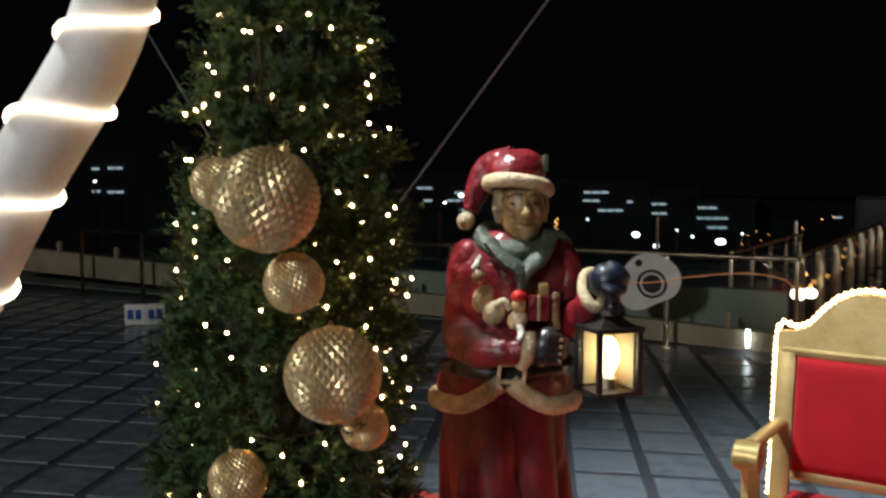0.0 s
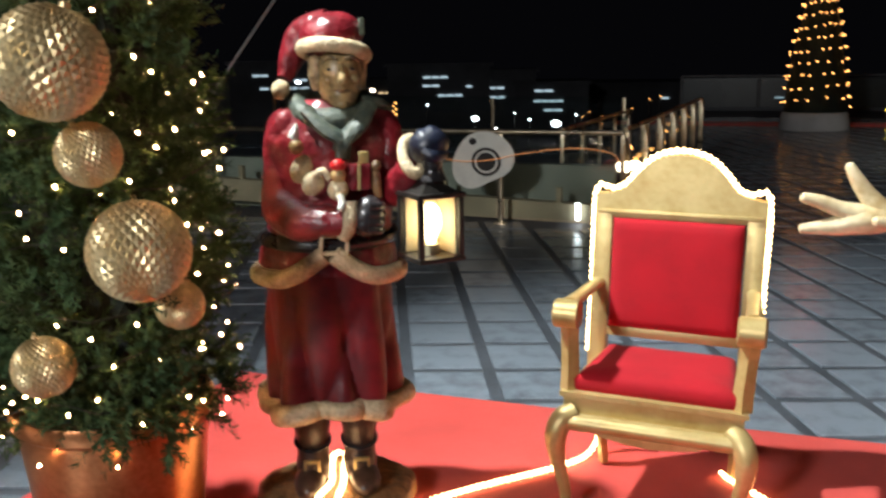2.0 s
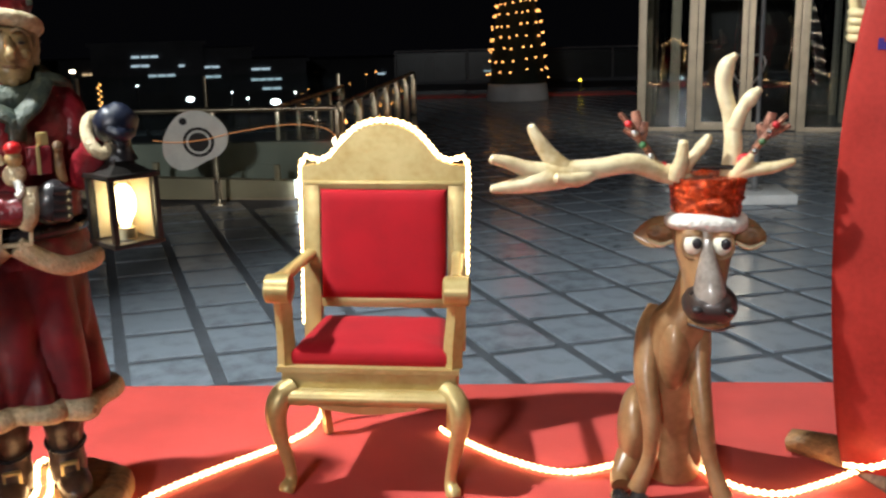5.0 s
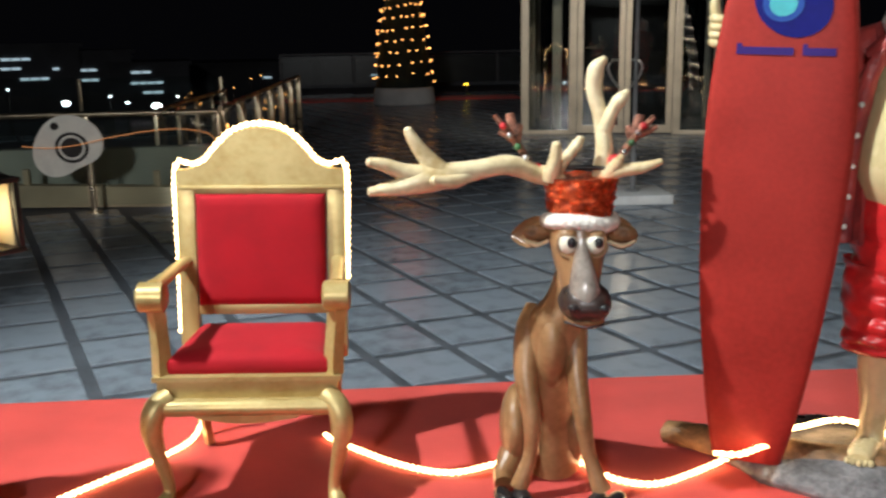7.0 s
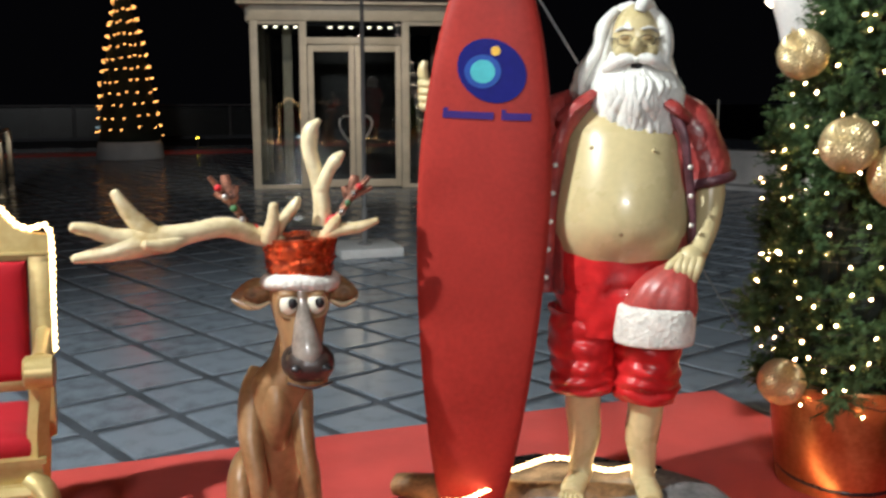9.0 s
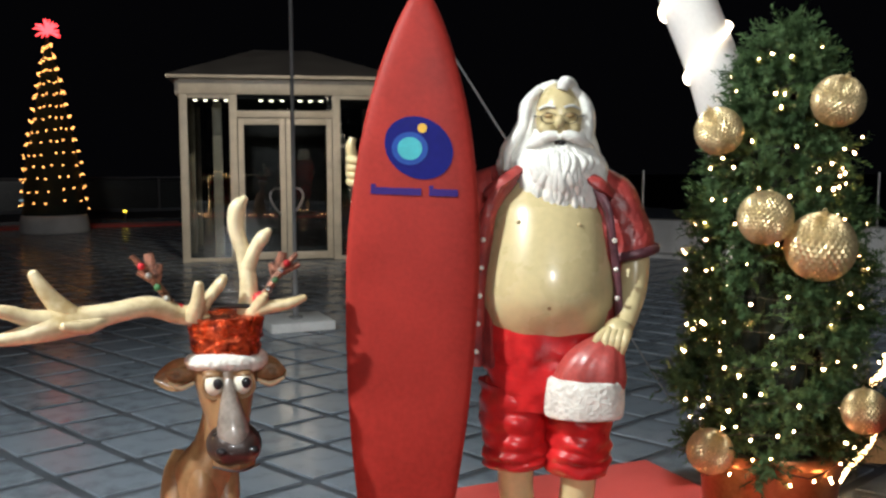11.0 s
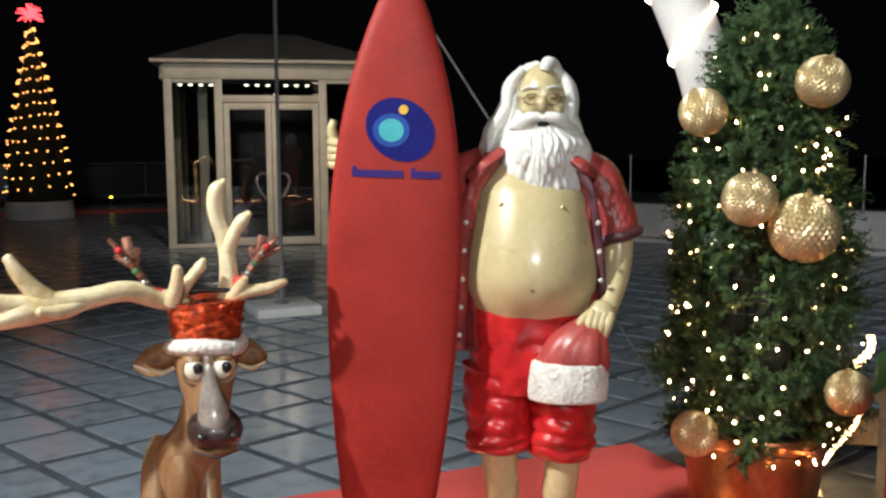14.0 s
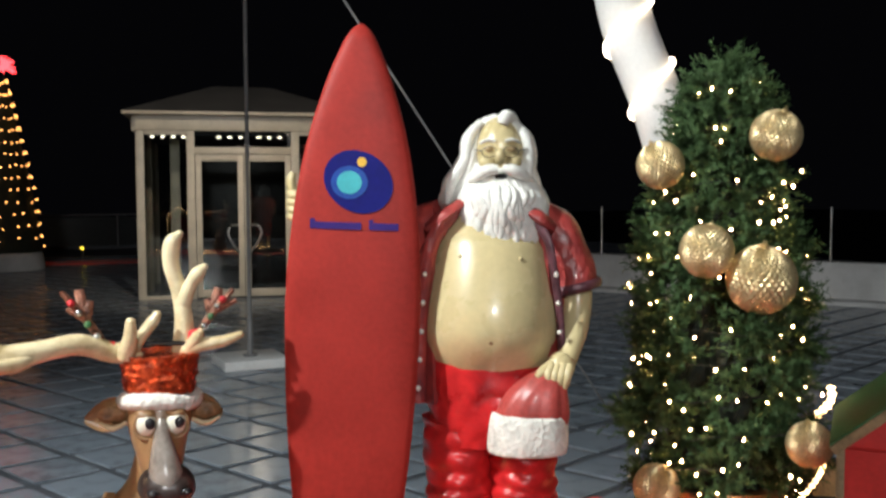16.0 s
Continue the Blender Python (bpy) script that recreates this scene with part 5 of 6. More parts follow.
    s.tube([(0.02, -0.085, 1.885, 0.02), (0.03, -0.08, 1.91, 0.024), (0.055, -0.04, 1.905, 0.02), (0.075, -0.0, 1.87, 0.014)], "hair", 10)
    for k in (-1, 1):
        for j in range(11):
            a = radians(12 + 14 * j)
            x0, y0 = k * (0.098 + 0.012 * math.sin(a)), -0.055 + 0.018 * j
            drop = 1.60 + 0.012 * rnd.random() + (0.07 if k > 0 else 0)
            out = k * (0.165 + 0.02 * rnd.random()) if k < 0 else k * (0.098 + 0.008 * rnd.random())
            s.tube([(k * 0.055, y0 * 0.8, 1.895, 0.016), (x0, y0, 1.84, 0.021), (x0 + k * 0.012, y0, 1.76, 0.022), (out * 0.98, y0, 1.68, 0.022), (out * 1.05, y0 - 0.01, drop, 0.010)], "hair", 9)
    s.loft([(-0.155, 0.03, 1.565, 0.035, 0.03), (-0.142, 0.02, 1.62, 0.07, 0.07), (-0.115, 0.02, 1.70, 0.066, 0.085), (-0.082, 0.02, 1.79, 0.05, 0.085), (-0.055, 0.02, 1.87, 0.03, 0.06)], "hair", 30, lambda t, z: 1 + 0.07 * math.sin(9 * t + 30 * z))
    s.loft([(0.115, 0.02, 1.60, 0.03, 0.04), (0.112, 0.01, 1.66, 0.05, 0.06), (0.098, 0.0, 1.74, 0.036, 0.06), (0.085, 0.01, 1.83, 0.03, 0.06)], "hair", 24, lambda t, z: 1 + 0.07 * math.sin(9 * t + 30 * z))
    # beard: core and strands
    s.loft([(0.024, -0.05, 1.385, 0.03, 0.03), (0.024, -0.065, 1.43, 0.10, 0.07), (0.024, -0.066, 1.49, 0.138, 0.08), (0.024, -0.065, 1.56, 0.156, 0.088), (0.02, -0.055, 1.63, 0.158, 0.088), (0.014, -0.045, 1.70, 0.115, 0.08), (0.012, -0.03, 1.75, 0.10, 0.07)], "hair", 44, lambda t, z: 1 + 0.03 * math.sin(16 * t + 10 * math.sin(14 * z)))
    for j in range(63):
        u = (j % 21) / 20 * 2 - 1
        row = j // 21
        x0, x1 = 0.012 + u * 0.09, 0.02 + u * 0.158 * (1 - 0.16 * abs(u) ** 3)
        z1 = 1.355 + 0.10 * abs(u) ** 1.6 + 0.035 * rnd.random() + 0.065 * row
        y0 = -0.118 + 0.075 * u * u
        w = 0.016 * math.sin(3.7 * j)
        s.tube([(x0, y0, 1.70 - 0.01 * row, 0.011), (x0 * 0.55 + x1 * 0.45 + w, y0 - 0.030 - 0.010 * row, 1.63, 0.0145), ((x0 + x1) / 2 - w, y0 - 0.026 - 0.009 * row, (1.6 + z1) / 2, 0.015), (x1 + w, y0 - 0.010, z1 + 0.03, 0.011), (x1, y0 + 0.004, z1, 0.005)], "hair", 8)
    for k in (-1, 1):
        s.tube([(0.013 + k * 0.008, -0.140, 1.725, 0.016), (0.013 + k * 0.045, -0.138, 1.722, 0.021), (0.013 + k * 0.085, -0.115, 1.70, 0.017), (0.013 + k * 0.115, -0.085, 1.685, 0.006)], "hair", 10)
    s.v[head:] = [(x + 0.022, y, z - 0.022) for x, y, z in s.v[head:]]
    one("statue", s, "painted statue of a white-bearded man in red shorts and open shirt", "statue", MAN)


MAN = pose(1.962, 3.072, 0.013, 0, 0, -30)
bearded_man()


def surfboard():
    t = thing("surfboard", "tall red painted surfboard with a blue emblem standing on end", "surfboard", pose(1.408, 3.13, 0.09, 0, 2.0, -24))
    prof = [(0.0, 0.115), (0.1, 0.138), (0.3, 0.17), (0.6, 0.205), (0.9, 0.225), (1.2, 0.231), (1.45, 0.215), (1.65, 0.186), (1.8, 0.152), (1.95, 0.105), (2.05, 0.064), (2.1, 0.036), (2.125, 0.006)]
    s = Shape()
    rings = []
    for z, w in smooth(prof, 3):
        th, n = min(0.026, w * 0.5), 24
        y = 0.05 * ((z - 1.0) / 1.1) ** 2
        rings.append([(w * math.copysign(abs(math.cos(a)) ** 0.75, math.cos(a)), y - 0.012 + th * math.sin(a), z) for a in [2 * math.pi * j / n for j in range(n)]])
    s.rings(rings, "board")
    part("body", s, t, soft=60)

    def disc(cx, cz, rx, rz, mat, lift, inner=0.0, tilt=0.0):
        q, n = Shape(), 40
        vs = []
        for r in (inner, 1.0):
            for j in range(n):
                a = 2 * math.pi * j / n
                u, v = rx * r * math.cos(a), rz * r * math.sin(a)
                x, z = cx + u * math.cos(tilt) - v * math.sin(tilt), cz + u * math.sin(tilt) + v * math.cos(tilt)
                y = 0.05 * ((z - 1.0) / 1.1) ** 2
                vs.append((x, y - 0.012 - 0.026 * max(0.05, 1 - abs(x / 0.2) ** 2.6) ** 0.5 - lift, z))
        q.add(vs, [(j, (j + 1) % n, (j + 1) % n + n, j + n) for j in range(n)] + ([tuple(range(n))] if inner else []), mat)
        return q

    part("emblem", disc(0.008, 1.585, 0.122, 0.102, "blue", 0.003, 0.02, -0.5), t, "deep blue oval emblem", soft=False)
    part("emblem_ring", disc(-0.022, 1.582, 0.062, 0.056, "midblue", 0.005, 0.82), t, soft=False)
    part("emblem_disc", disc(-0.022, 1.582, 0.042, 0.039, "cyan", 0.006, 0.02), t, "turquoise disc", soft=False)
    part("emblem_dot", disc(0.018, 1.652, 0.016, 0.016, "yellow", 0.006, 0.02), t, "yellow dot", soft=False)
    for x0, x1, z0, z1 in ((-0.152, 0.022, 1.423, 1.447), (0.048, 0.148, 1.423, 1.447), (-0.152, -0.135, 1.423, 1.458), (0.048, 0.063, 1.423, 1.458)):
        q = Shape()
        n = 8
        vs = []
        for z in (z0, z1):
            for i in range(n + 1):
                x = x0 + (x1 - x0) * i / n
                vs.append((x, 0.05 * ((z - 1.0) / 1.1) ** 2 - 0.012 - 0.026 * max(0.05, 1 - abs(x / 0.2) ** 2.6) ** 0.5 - 0.004, z))
        q.add(vs, [(i, i + 1, n + 2 + i, n + 1 + i) for i in range(n)], "lettering")
        part("lettering_bar", q, t, "dark blue bar of lettering", soft=False)


surfboard()


# ---- potted trees ----
def crown_radius(u):
    return np.interp(u, [0, 0.12, 0.25, 0.47, 0.70, 0.88, 0.96, 1.0], [0.30, 0.37, 0.345, 0.31, 0.235, 0.165, 0.10, 0.02])


def potted_tree(name, label, x, y, scale, pot_h, pot_r, crown_h, seed, baubles, turn):
    rnd = random.Random(seed)
    t = thing(name, label, "tree", pose(x, y, 0.013))
    s = Shape()
    prof = [(0, 0.74), (0.01, 0.78), (0.3, 0.84), (0.6, 0.90), (0.88, 0.95), (0.9, 1.0), (0.97, 1.02), (1.0, 1.0), (0.99, 0.93), (0.93, 0.90)]
    s.rings([[(pot_r * r * math.cos(a), pot_r * r * math.sin(a), pot_h * h) for a in [2 * math.pi * j / 48 for j in range(48)]] for h, r in prof], "copper")
    part("pot", s, t, "round copper coloured metal pot", soft=35)
    s = Shape()
    s.loft([(0, 0, pot_h * 0.90, pot_r * 0.9, pot_r * 0.9), (0, 0, pot_h * 0.93, pot_r * 0.6, pot_r * 0.6)], "soil", 24)
    part("soil", s, t)
    s = Shape()
    s.tube([(0, 0, pot_h * 0.9, 0.045), (0.01, 0, pot_h + 0.5 * crown_h, 0.03), (0, 0, pot_h + 0.97 * crown_h, 0.008)], "trunk", 10)
    part("trunk", s, t)
    # crown: sprigs of needles on short twigs, in tufts, with gaps
    vs, fs = [], []
    z0 = pot_h * 0.86
    lump = lambda a, u: 1 + 0.34 * noise.noise(Vector((2.2 * math.cos(a), 2.2 * math.sin(a), 9 * u + seed))) + 0.13 * noise.noise(Vector((6 * math.cos(a), 6 * math.sin(a), 24 * u + seed)))
    for i in range(560):
        u = rnd.random() ** 1.1
        a = rnd.uniform(0, 2 * math.pi)
        r = crown_radius(u) * scale * lump(a, u) * rnd.choice((1.0, 0.98, 0.94, 0.88, 0.75, 0.55))
        c = Vector((r * math.cos(a), r * math.sin(a), z0 + u * crown_h))
        away = Vector((math.cos(a), math.sin(a), 0.25))
        for k in range(rnd.randint(7, 10)):
            out = (away * 0.55 + Vector((rnd.gauss(0, 1), rnd.gauss(0, 1), rnd.gauss(0, 0.8))) * 0.55).normalized()
            side = out.cross(Vector((0, 0, 1))).normalized()
            up = side.cross(out)
            L = rnd.uniform(0.08, 0.145)
            for j in range(27):
                f = j / 26
                q = c + out * (L * f)
                b = rnd.uniform(0, 2 * math.pi)
                d = (out * 0.7 + side * math.cos(b) + up * math.sin(b)).normalized()
                n_ = d.cross(out).normalized() * 0.0030
                ln = rnd.uniform(0.022, 0.034) * (1.15 - 0.45 * f)
                o = len(vs)
                vs += [tuple(q - n_), tuple(q + n_), tuple(q + d * ln + n_ * 0.6), tuple(q + d * ln - n_ * 0.6)]
                fs.append((o, o + 1, o + 2, o + 3))
    # near-black core that stands in for the shade among the inner twigs
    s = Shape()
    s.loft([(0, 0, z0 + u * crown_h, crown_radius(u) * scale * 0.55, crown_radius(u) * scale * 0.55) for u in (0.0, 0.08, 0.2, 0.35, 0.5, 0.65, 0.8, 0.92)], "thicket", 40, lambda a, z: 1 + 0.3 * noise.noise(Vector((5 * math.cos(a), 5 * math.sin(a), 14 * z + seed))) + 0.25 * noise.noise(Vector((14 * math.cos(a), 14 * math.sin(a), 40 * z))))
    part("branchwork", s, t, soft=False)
    me = bpy.data.meshes.new("crown")
    me.from_pydata(vs, [], fs)
    me.materials.append(M["needle"])
    ob = new("crown", me)
    ob.parent = t
    # fairy lights: wire spiral with bulbs just outside the needles
    g = thing("fairy_lights", "string of warm white fairy lights wound over the potted tree", "string lights", pose(x, y, 0.013), "fairy lights on trees")
    pts, bulbs = [], []
    turns = 13
    for i in range(310):
        u = 0.0 + 0.99 * i / 309
        a = turn + 2 * math.pi * turns * u + 0.25 * math.sin(7 * u * turns)
        uu = min(1, max(0, u + 0.012 * math.sin(13 * i)))
        r = crown_radius(uu) * scale * (0.97 * max(0.9, lump(a, uu))) + 0.03
        sag = 0.02 * math.sin(5.3 * i)
        q = (r * math.cos(a), r * math.sin(a), z0 + uu * crown_h + sag)
        pts.append((*q, 0.0026))
        if rnd.random() < (0.86 if u < 0.7 or x < 0 else 0.35):
            bulbs.append((q[0] * 1.03 + rnd.uniform(-0.03, 0.03), q[1] * 1.03 + rnd.uniform(-0.03, 0.03), q[2] + rnd.uniform(-0.045, 0.045)))
    for k in range(9):
        a = turn + 0.7 * k
        bulbs.append((pot_r * 1.08 * math.cos(a), pot_r * 1.08 * math.sin(a), pot_h * (0.93 - 0.13 * rnd.random())))
    s = Shape()
    s.tube(pts, "wire", 4, steps=1)
    part("wire", s, g)
    q = Shape()
    q.ball((0, 0, 0), (0.0043, 0.0043, 0.0052), "bulb", 8)
    me = q.mesh("bulb")
    for b in bulbs:
        o = new("bulb", me)
        o.parent = g
        o.location = b
    # baubles hang on the crown
    for bx, by, bz, r in baubles:
        bauble(bx, by, bz, r)
    return t


BAUBLES = {}


def bauble_mesh():
    """Quilted sphere: rows of diamonds, each raised to a point."""
    rows, n = 22, 30
    vs, fs = [(0, 0, -1)], []
    for i in range(1, rows):
        th = math.pi * i / rows
        for j in range(n):
            ph = 2 * math.pi * (j + 0.5 * (i % 2)) / n
            vs.append((math.sin(th) * math.cos(ph), math.sin(th) * math.sin(ph), -math.cos(th)))
    vs.append((0, 0, 1))
    at = lambda i, j: 1 + (i - 1) * n + j % n
    cells = []
    for i in range(1, rows - 2):
        for j in range(n):
            o = i % 2
            cells.append((at(i, j), at(i + 1, j + o), at(i + 2, j), at(i + 1, j + o - 1)))
    for cell in cells:
        c = sum((Vector(vs[k]) for k in cell), Vector()) / 4
        vs.append(tuple(c.normalized() * 1.05))
        m = len(vs) - 1
        for a in range(4):
            fs.append((cell[a], cell[(a + 1) % 4], m))
    for j in range(n):
        fs.append((0, at(1, j + 1), at(1, j)))
        fs.append((at(1, j), at(1, j + 1), at(2, j + 1)))
        fs.append((len(vs) - 1 - len(cells), at(rows - 1, j), at(rows - 1, j + 1)))
        o = (rows - 2) % 2
        fs.append((at(rows - 1, j), at(rows - 2, j + 1 - o), at(rows - 1, j + 1)) if not o else (at(rows - 1, j), at(rows - 2, j + 1), at(rows - 1, j + 1)))
    s = Shape()
    s.add(vs, fs, "bauble")
    return s.mesh("ball", False)


def bauble(x, y, z, r):
    if not BAUBLES:
        BAUBLES["ball"] = bauble_mesh()
        s = Shape()
        s.tube([(0, 0, 0.98, 0.11), (0, 0, 1.09, 0.11), (0, 0, 1.10, 0.05)], "bauble", 12, steps=1)
        s.tube([(0.05 * math.cos(a), 0, 1.15 + 0.06 * math.sin(a), 0.012) for a in [i * math.pi / 6 for i in range(12)]], "bauble", 6, steps=1, closed=True)
        BAUBLES["cap"] = s.mesh("cap")
    rnd = random.Random(int(1000 * (x + z)))
    t = thing("bauble", "large gold quilted bauble hanging on the potted tree", "bauble", pose(x, y, z, rnd.uniform(-25, 25), rnd.uniform(-25, 25), rnd.uniform(0, 360)), "gold baubles")
    for k in ("ball", "cap"):
        o = new(k, BAUBLES[k])
        o.parent, o.scale = t, (r, r, r)


potted_tree("potted_tree", "conifer in a copper pot dressed with lights and large gold baubles", -1.97, 2.44, 1.0, 0.56, 0.315, 2.15, 3,
            [(-1.66, 1.95, 1.635, 0.139), (-1.90, 2.02, 1.675, 0.075), (-1.65, 2.05, 1.40, 0.083), (-1.57, 2.12, 1.135, 0.134), (-1.585, 2.30, 0.94, 0.07), (-1.87, 2.05, 0.80, 0.085)], 0.5)
potted_tree("potted_tree", "conifer in a copper pot with lights and gold baubles", 2.99, 3.02, 0.91, 0.47, 0.30, 1.72, 8,
            [(2.66, 2.99, 1.74, 0.089), (2.96, 2.70, 1.845, 0.092), (2.69, 2.76, 1.42, 0.096), (2.86, 2.66, 1.315, 0.122), (2.60, 2.92, 0.51, 0.086), (3.04, 2.59, 0.70, 0.083)], 2.1)
s = Shape()
s.tube([(0.232 * math.cos(a), 0.232 * math.sin(a), 0.06 + 0.02 * math.sin(a), 0.012) for a in [i * math.pi / 10 for i in range(20)]], "black", 8, steps=2, closed=True)
one("cord", s, "black cord tied round the foot of the copper pot", "cord", pose(2.99, 3.02, 0.013))
s = Shape()
s.tube([(-2.32, 2.35, 0.50, 0.006), (-2.40, 2.3, 0.35, 0.006), (-2.36, 2.25, 0.15, 0.006), (-2.28, 2.2, 0.02, 0.006), (-2.5, 2.1, 0.02, 0.006)], "cord", 6)
one("cable", s, "thin white power cable hanging from the tree pot", "cable")


# ---- lit arch over the scene ----
def arch():
    t = thing("light_arch", "white arch tube wound with glowing rope light", "arch")
    path = [(-3.20, 1.30, 0.02), (-2.93, 1.62, 0.85), (-2.68, 1.92, 1.64), (-2.48, 2.18, 2.28), (-2.33, 2.22, 3.2), (-2.0, 2.25, 4.2), (-1.0, 2.5, 5.15), (0.6, 2.95, 5.5), (2.0, 3.35, 4.9), (2.75, 3.62, 3.7), (2.95, 3.72, 2.9), (3.07, 3.76, 2.45), (3.23, 3.66, 1.93), (3.45, 3.6, 1.0), (3.55, 3.6, 0.02)]
    s = Shape()
    s.tube([(*p, 0.125) for p in path], "whitetube", 24, steps=6)
    part("tube", s, t)
    fine = smooth(path, 40)
    pts, turn, up, d = [], 0.0, Vector((0, 1, 0)), 0.0
    for i in range(1, len(fine) - 1):
        a, b = Vector(fine[i - 1]), Vector(fine[i + 1])
        ax = (b - a).normalized()
        side = ax.cross(up).normalized()
        up = side.cross(ax).normalized()
        turn -= (b - a).length / 2 / 0.33 * 2 * math.pi
        c = Vector(fine[i]) + (side * math.cos(turn) + up * math.sin(turn)) * 0.137
        pts.append((*c, 0.0105))
    s = Shape()
    s.tube(pts, "archrope", 6, steps=1)
    part("rope_light", s, t, "glowing rope light wound round the tube")


arch()


# ---- mast and stay wires ----
t = thing("mast", "thin grey steel mast on a pale square concrete plinth", "mast", pose(2.54, 8.95, 0))
s = Shape()
s.box((-0.31, -0.31, 0), (0.31, 0.31, 0.09), "whitewall", 0.012)
part("plinth", s, t)
s = Shape()
s.tube([(0, 0, 0.09, 0.07), (0, 0, 0.105, 0.07), (0, 0, 0.11, 0.03), (0, 0, 0.45, 0.03), (0, 0, 0.46, 0.02), (0, 0, 6.5, 0.018)], "greysteel", 12, steps=1)
part("pole", s, t)
for a, b in (((-1.2, 5.0, 3.82), (-4.48, 5.0, 0)), ((-5.9, 5.0, 3.45), (-3.27, 5.0, 0)), ((1.55, 5.0, 3.46), (4.05, 5.0, 0))):
    s = Shape()
    beam(s, a, b, 0.006, "greysteel", 6)
    one("stay_wire", s, "taut grey steel stay wire", "wire", group="stay wires")


# ---- glass lobby ----
def lobby():
    t = thing("glass_lobby", "cream framed glass lift lobby with double doors and hipped roof", "lobby", pose(2.37, 15.24, 0, 0, 0, -13.0))
    W, D, H = 3.30, 2.9, 2.64
    col = lambda x, y, w=0.12, h=H: (x, y, w, h)
    for x, y, w, h in (col(0.06, 0), col(0.82, 0), col(2.44, 0), col(3.2, 0), col(0.06, D), col(3.2, D), col(1.6, D), col(0.06, D / 2), col(3.2, D / 2)):
        s = Shape()
        s.box((x - w / 2, y - 0.06, 0), (x + w / 2, y + 0.06, h), "frame", 0.006)
        part("column", s, t)
    for a, b in (((0, 0), (W, 0)), ((0, D), (W, D))):
        s = Shape()
        s.box((a[0], a[1] - 0.075, H), (b[0], a[1] + 0.075, H + 0.24), "frame", 0.008)
        part("fascia", s, t)
    for x in (0, W):
        s = Shape()
        s.box((x - 0.07, 0.08, H), (x + 0.07, D - 0.08, H + 0.24), "frame", 0.008)
        part("fascia", s, t)
    s = Shape()
    s.box((-0.18, -0.22, H + 0.24), (W + 0.18, D + 0.22, H + 0.29), "frame", 0.01)
    part("cornice", s, t)
    s = Shape()
    s.add([(-0.18, -0.22, H + 0.295), (W + 0.18, -0.22, H + 0.295), (W + 0.18, D + 0.22, H + 0.295), (-0.18, D + 0.22, H + 0.295), (1.15, D / 2, H + 0.86), (2.11, D / 2, H + 0.86)],
          [(0, 1, 5, 4), (1, 2, 5), (2, 3, 4, 5), (3, 0, 4), (3, 2, 1, 0)], "slate")
    part("roof", s, t, "low hipped grey roof", soft=False)
    s = Shape()
    s.box((0.1, 0.08, H - 0.06), (W - 0.1, D - 0.08, H - 0.02), "slate", 0)
    part("ceiling", s, t, soft=False)
    s = Shape()
    s.box((0.88, -0.05, 2.28), (2.38, 0.05, 2.39), "frame", 0.006)
    part("transom", s, t)
    for z in (0.0, 2.58):
        s = Shape()
        s.box((0.12, -0.045, z), (0.76, 0.045, z + 0.06), "frame", 0.004)
        part("sill", s, t)
        s = Shape()
        s.box((2.50, -0.045, z), (3.14, 0.045, z + 0.06), "frame", 0.004)
        part("sill", s, t)

    def pane(x0, x1, y, z0, z1, m=None):
        s = Shape()
        s.box((x0, y - 0.005, z0), (x1, y + 0.005, z1), "lobby", 0)
        part("pane", s, t, soft=False, m=m).visible_shadow = False
    pane(0.12, 0.76, 0, 0.06, 2.58)
    pane(2.50, 3.14, 0, 0.06, 2.58)
    pane(0.88, 2.38, 0, 2.39, 2.64)
    pane(0.12, 1.54, D, 0.0, 2.64)
    pane(1.66, 3.14, D, 0.0, 2.64)
    for x in (0.06, 3.2):
        for y0, y1 in ((0.06, D / 2 - 0.06), (D / 2 + 0.06, D - 0.06)):
            s = Shape()
            s.box((x - 0.005, y0, 0), (x + 0.005, y1, 2.64), "lobby", 0)
            part("pane", s, t, soft=False).visible_shadow = False
    for x0, x1, hx in ((0.89, 1.625, 1.54), (1.635, 2.37, 1.72)):
        s = Shape()
        for a, b, z0, z1 in ((x0, x0 + 0.09, 0.02, 2.27), (x1 - 0.09, x1, 0.02, 2.27), (x0 + 0.09, x1 - 0.09, 0.02, 0.14), (x0 + 0.09, x1 - 0.09, 2.17, 2.27)):
            s.box((a, -0.03, z0), (b, 0.03, z1), "frame", 0.005)
        door = part("door", s, t)
        s = Shape()
        s.box((x0 + 0.09, -0.004, 0.14), (x1 - 0.09, 0.004, 2.17), "lobby", 0)
        part("pane", s, door, soft=False).visible_shadow = False
        k = -1 if hx < 1.63 else 1
        s = Shape()
        s.tube([(hx, -0.03, 1.16, 0.018), (hx + k * 0.12, -0.09, 1.15, 0.018), (hx + k * 0.17, -0.10, 1.04, 0.018), (hx + k * 0.12, -0.10, 0.90, 0.018), (hx + k * 0.03, -0.09, 0.77, 0.018), (hx, -0.03, 0.74, 0.018)], "steel", 10)
        part("handle", s, door, "curved steel pull handle")
    for k in range(4):
        lamp_dot(t, 0.22 + 0.16 * k, 0.35, H - 0.07)
    for k in range(6):
        lamp_dot(t, 1.25 + 0.17 * k + (0.12 if k > 2 else 0), 0.35, H - 0.07)
    # lift shaft front inside
    s = Shape()
    s.box((0.9, D - 0.5, 0), (2.4, D - 0.1, 2.5), "darkmetal", 0.01)
    part("lift_shaft", s, t, "dark lift shaft front")
    s = Shape()
    s.box((0.45, 0.9, 0), (0.60, 1.05, 2.57), "frame", 0.01)
    part("inner_column", s, t)


def lamp_dot(t, x, y, z):
    s = Shape()
    s.ball((0, 0, 0), (0.035, 0.035, 0.02), "downlight", 10)
    part("downlight", s, t, "small glowing downlight", m=pose(x, y, z))


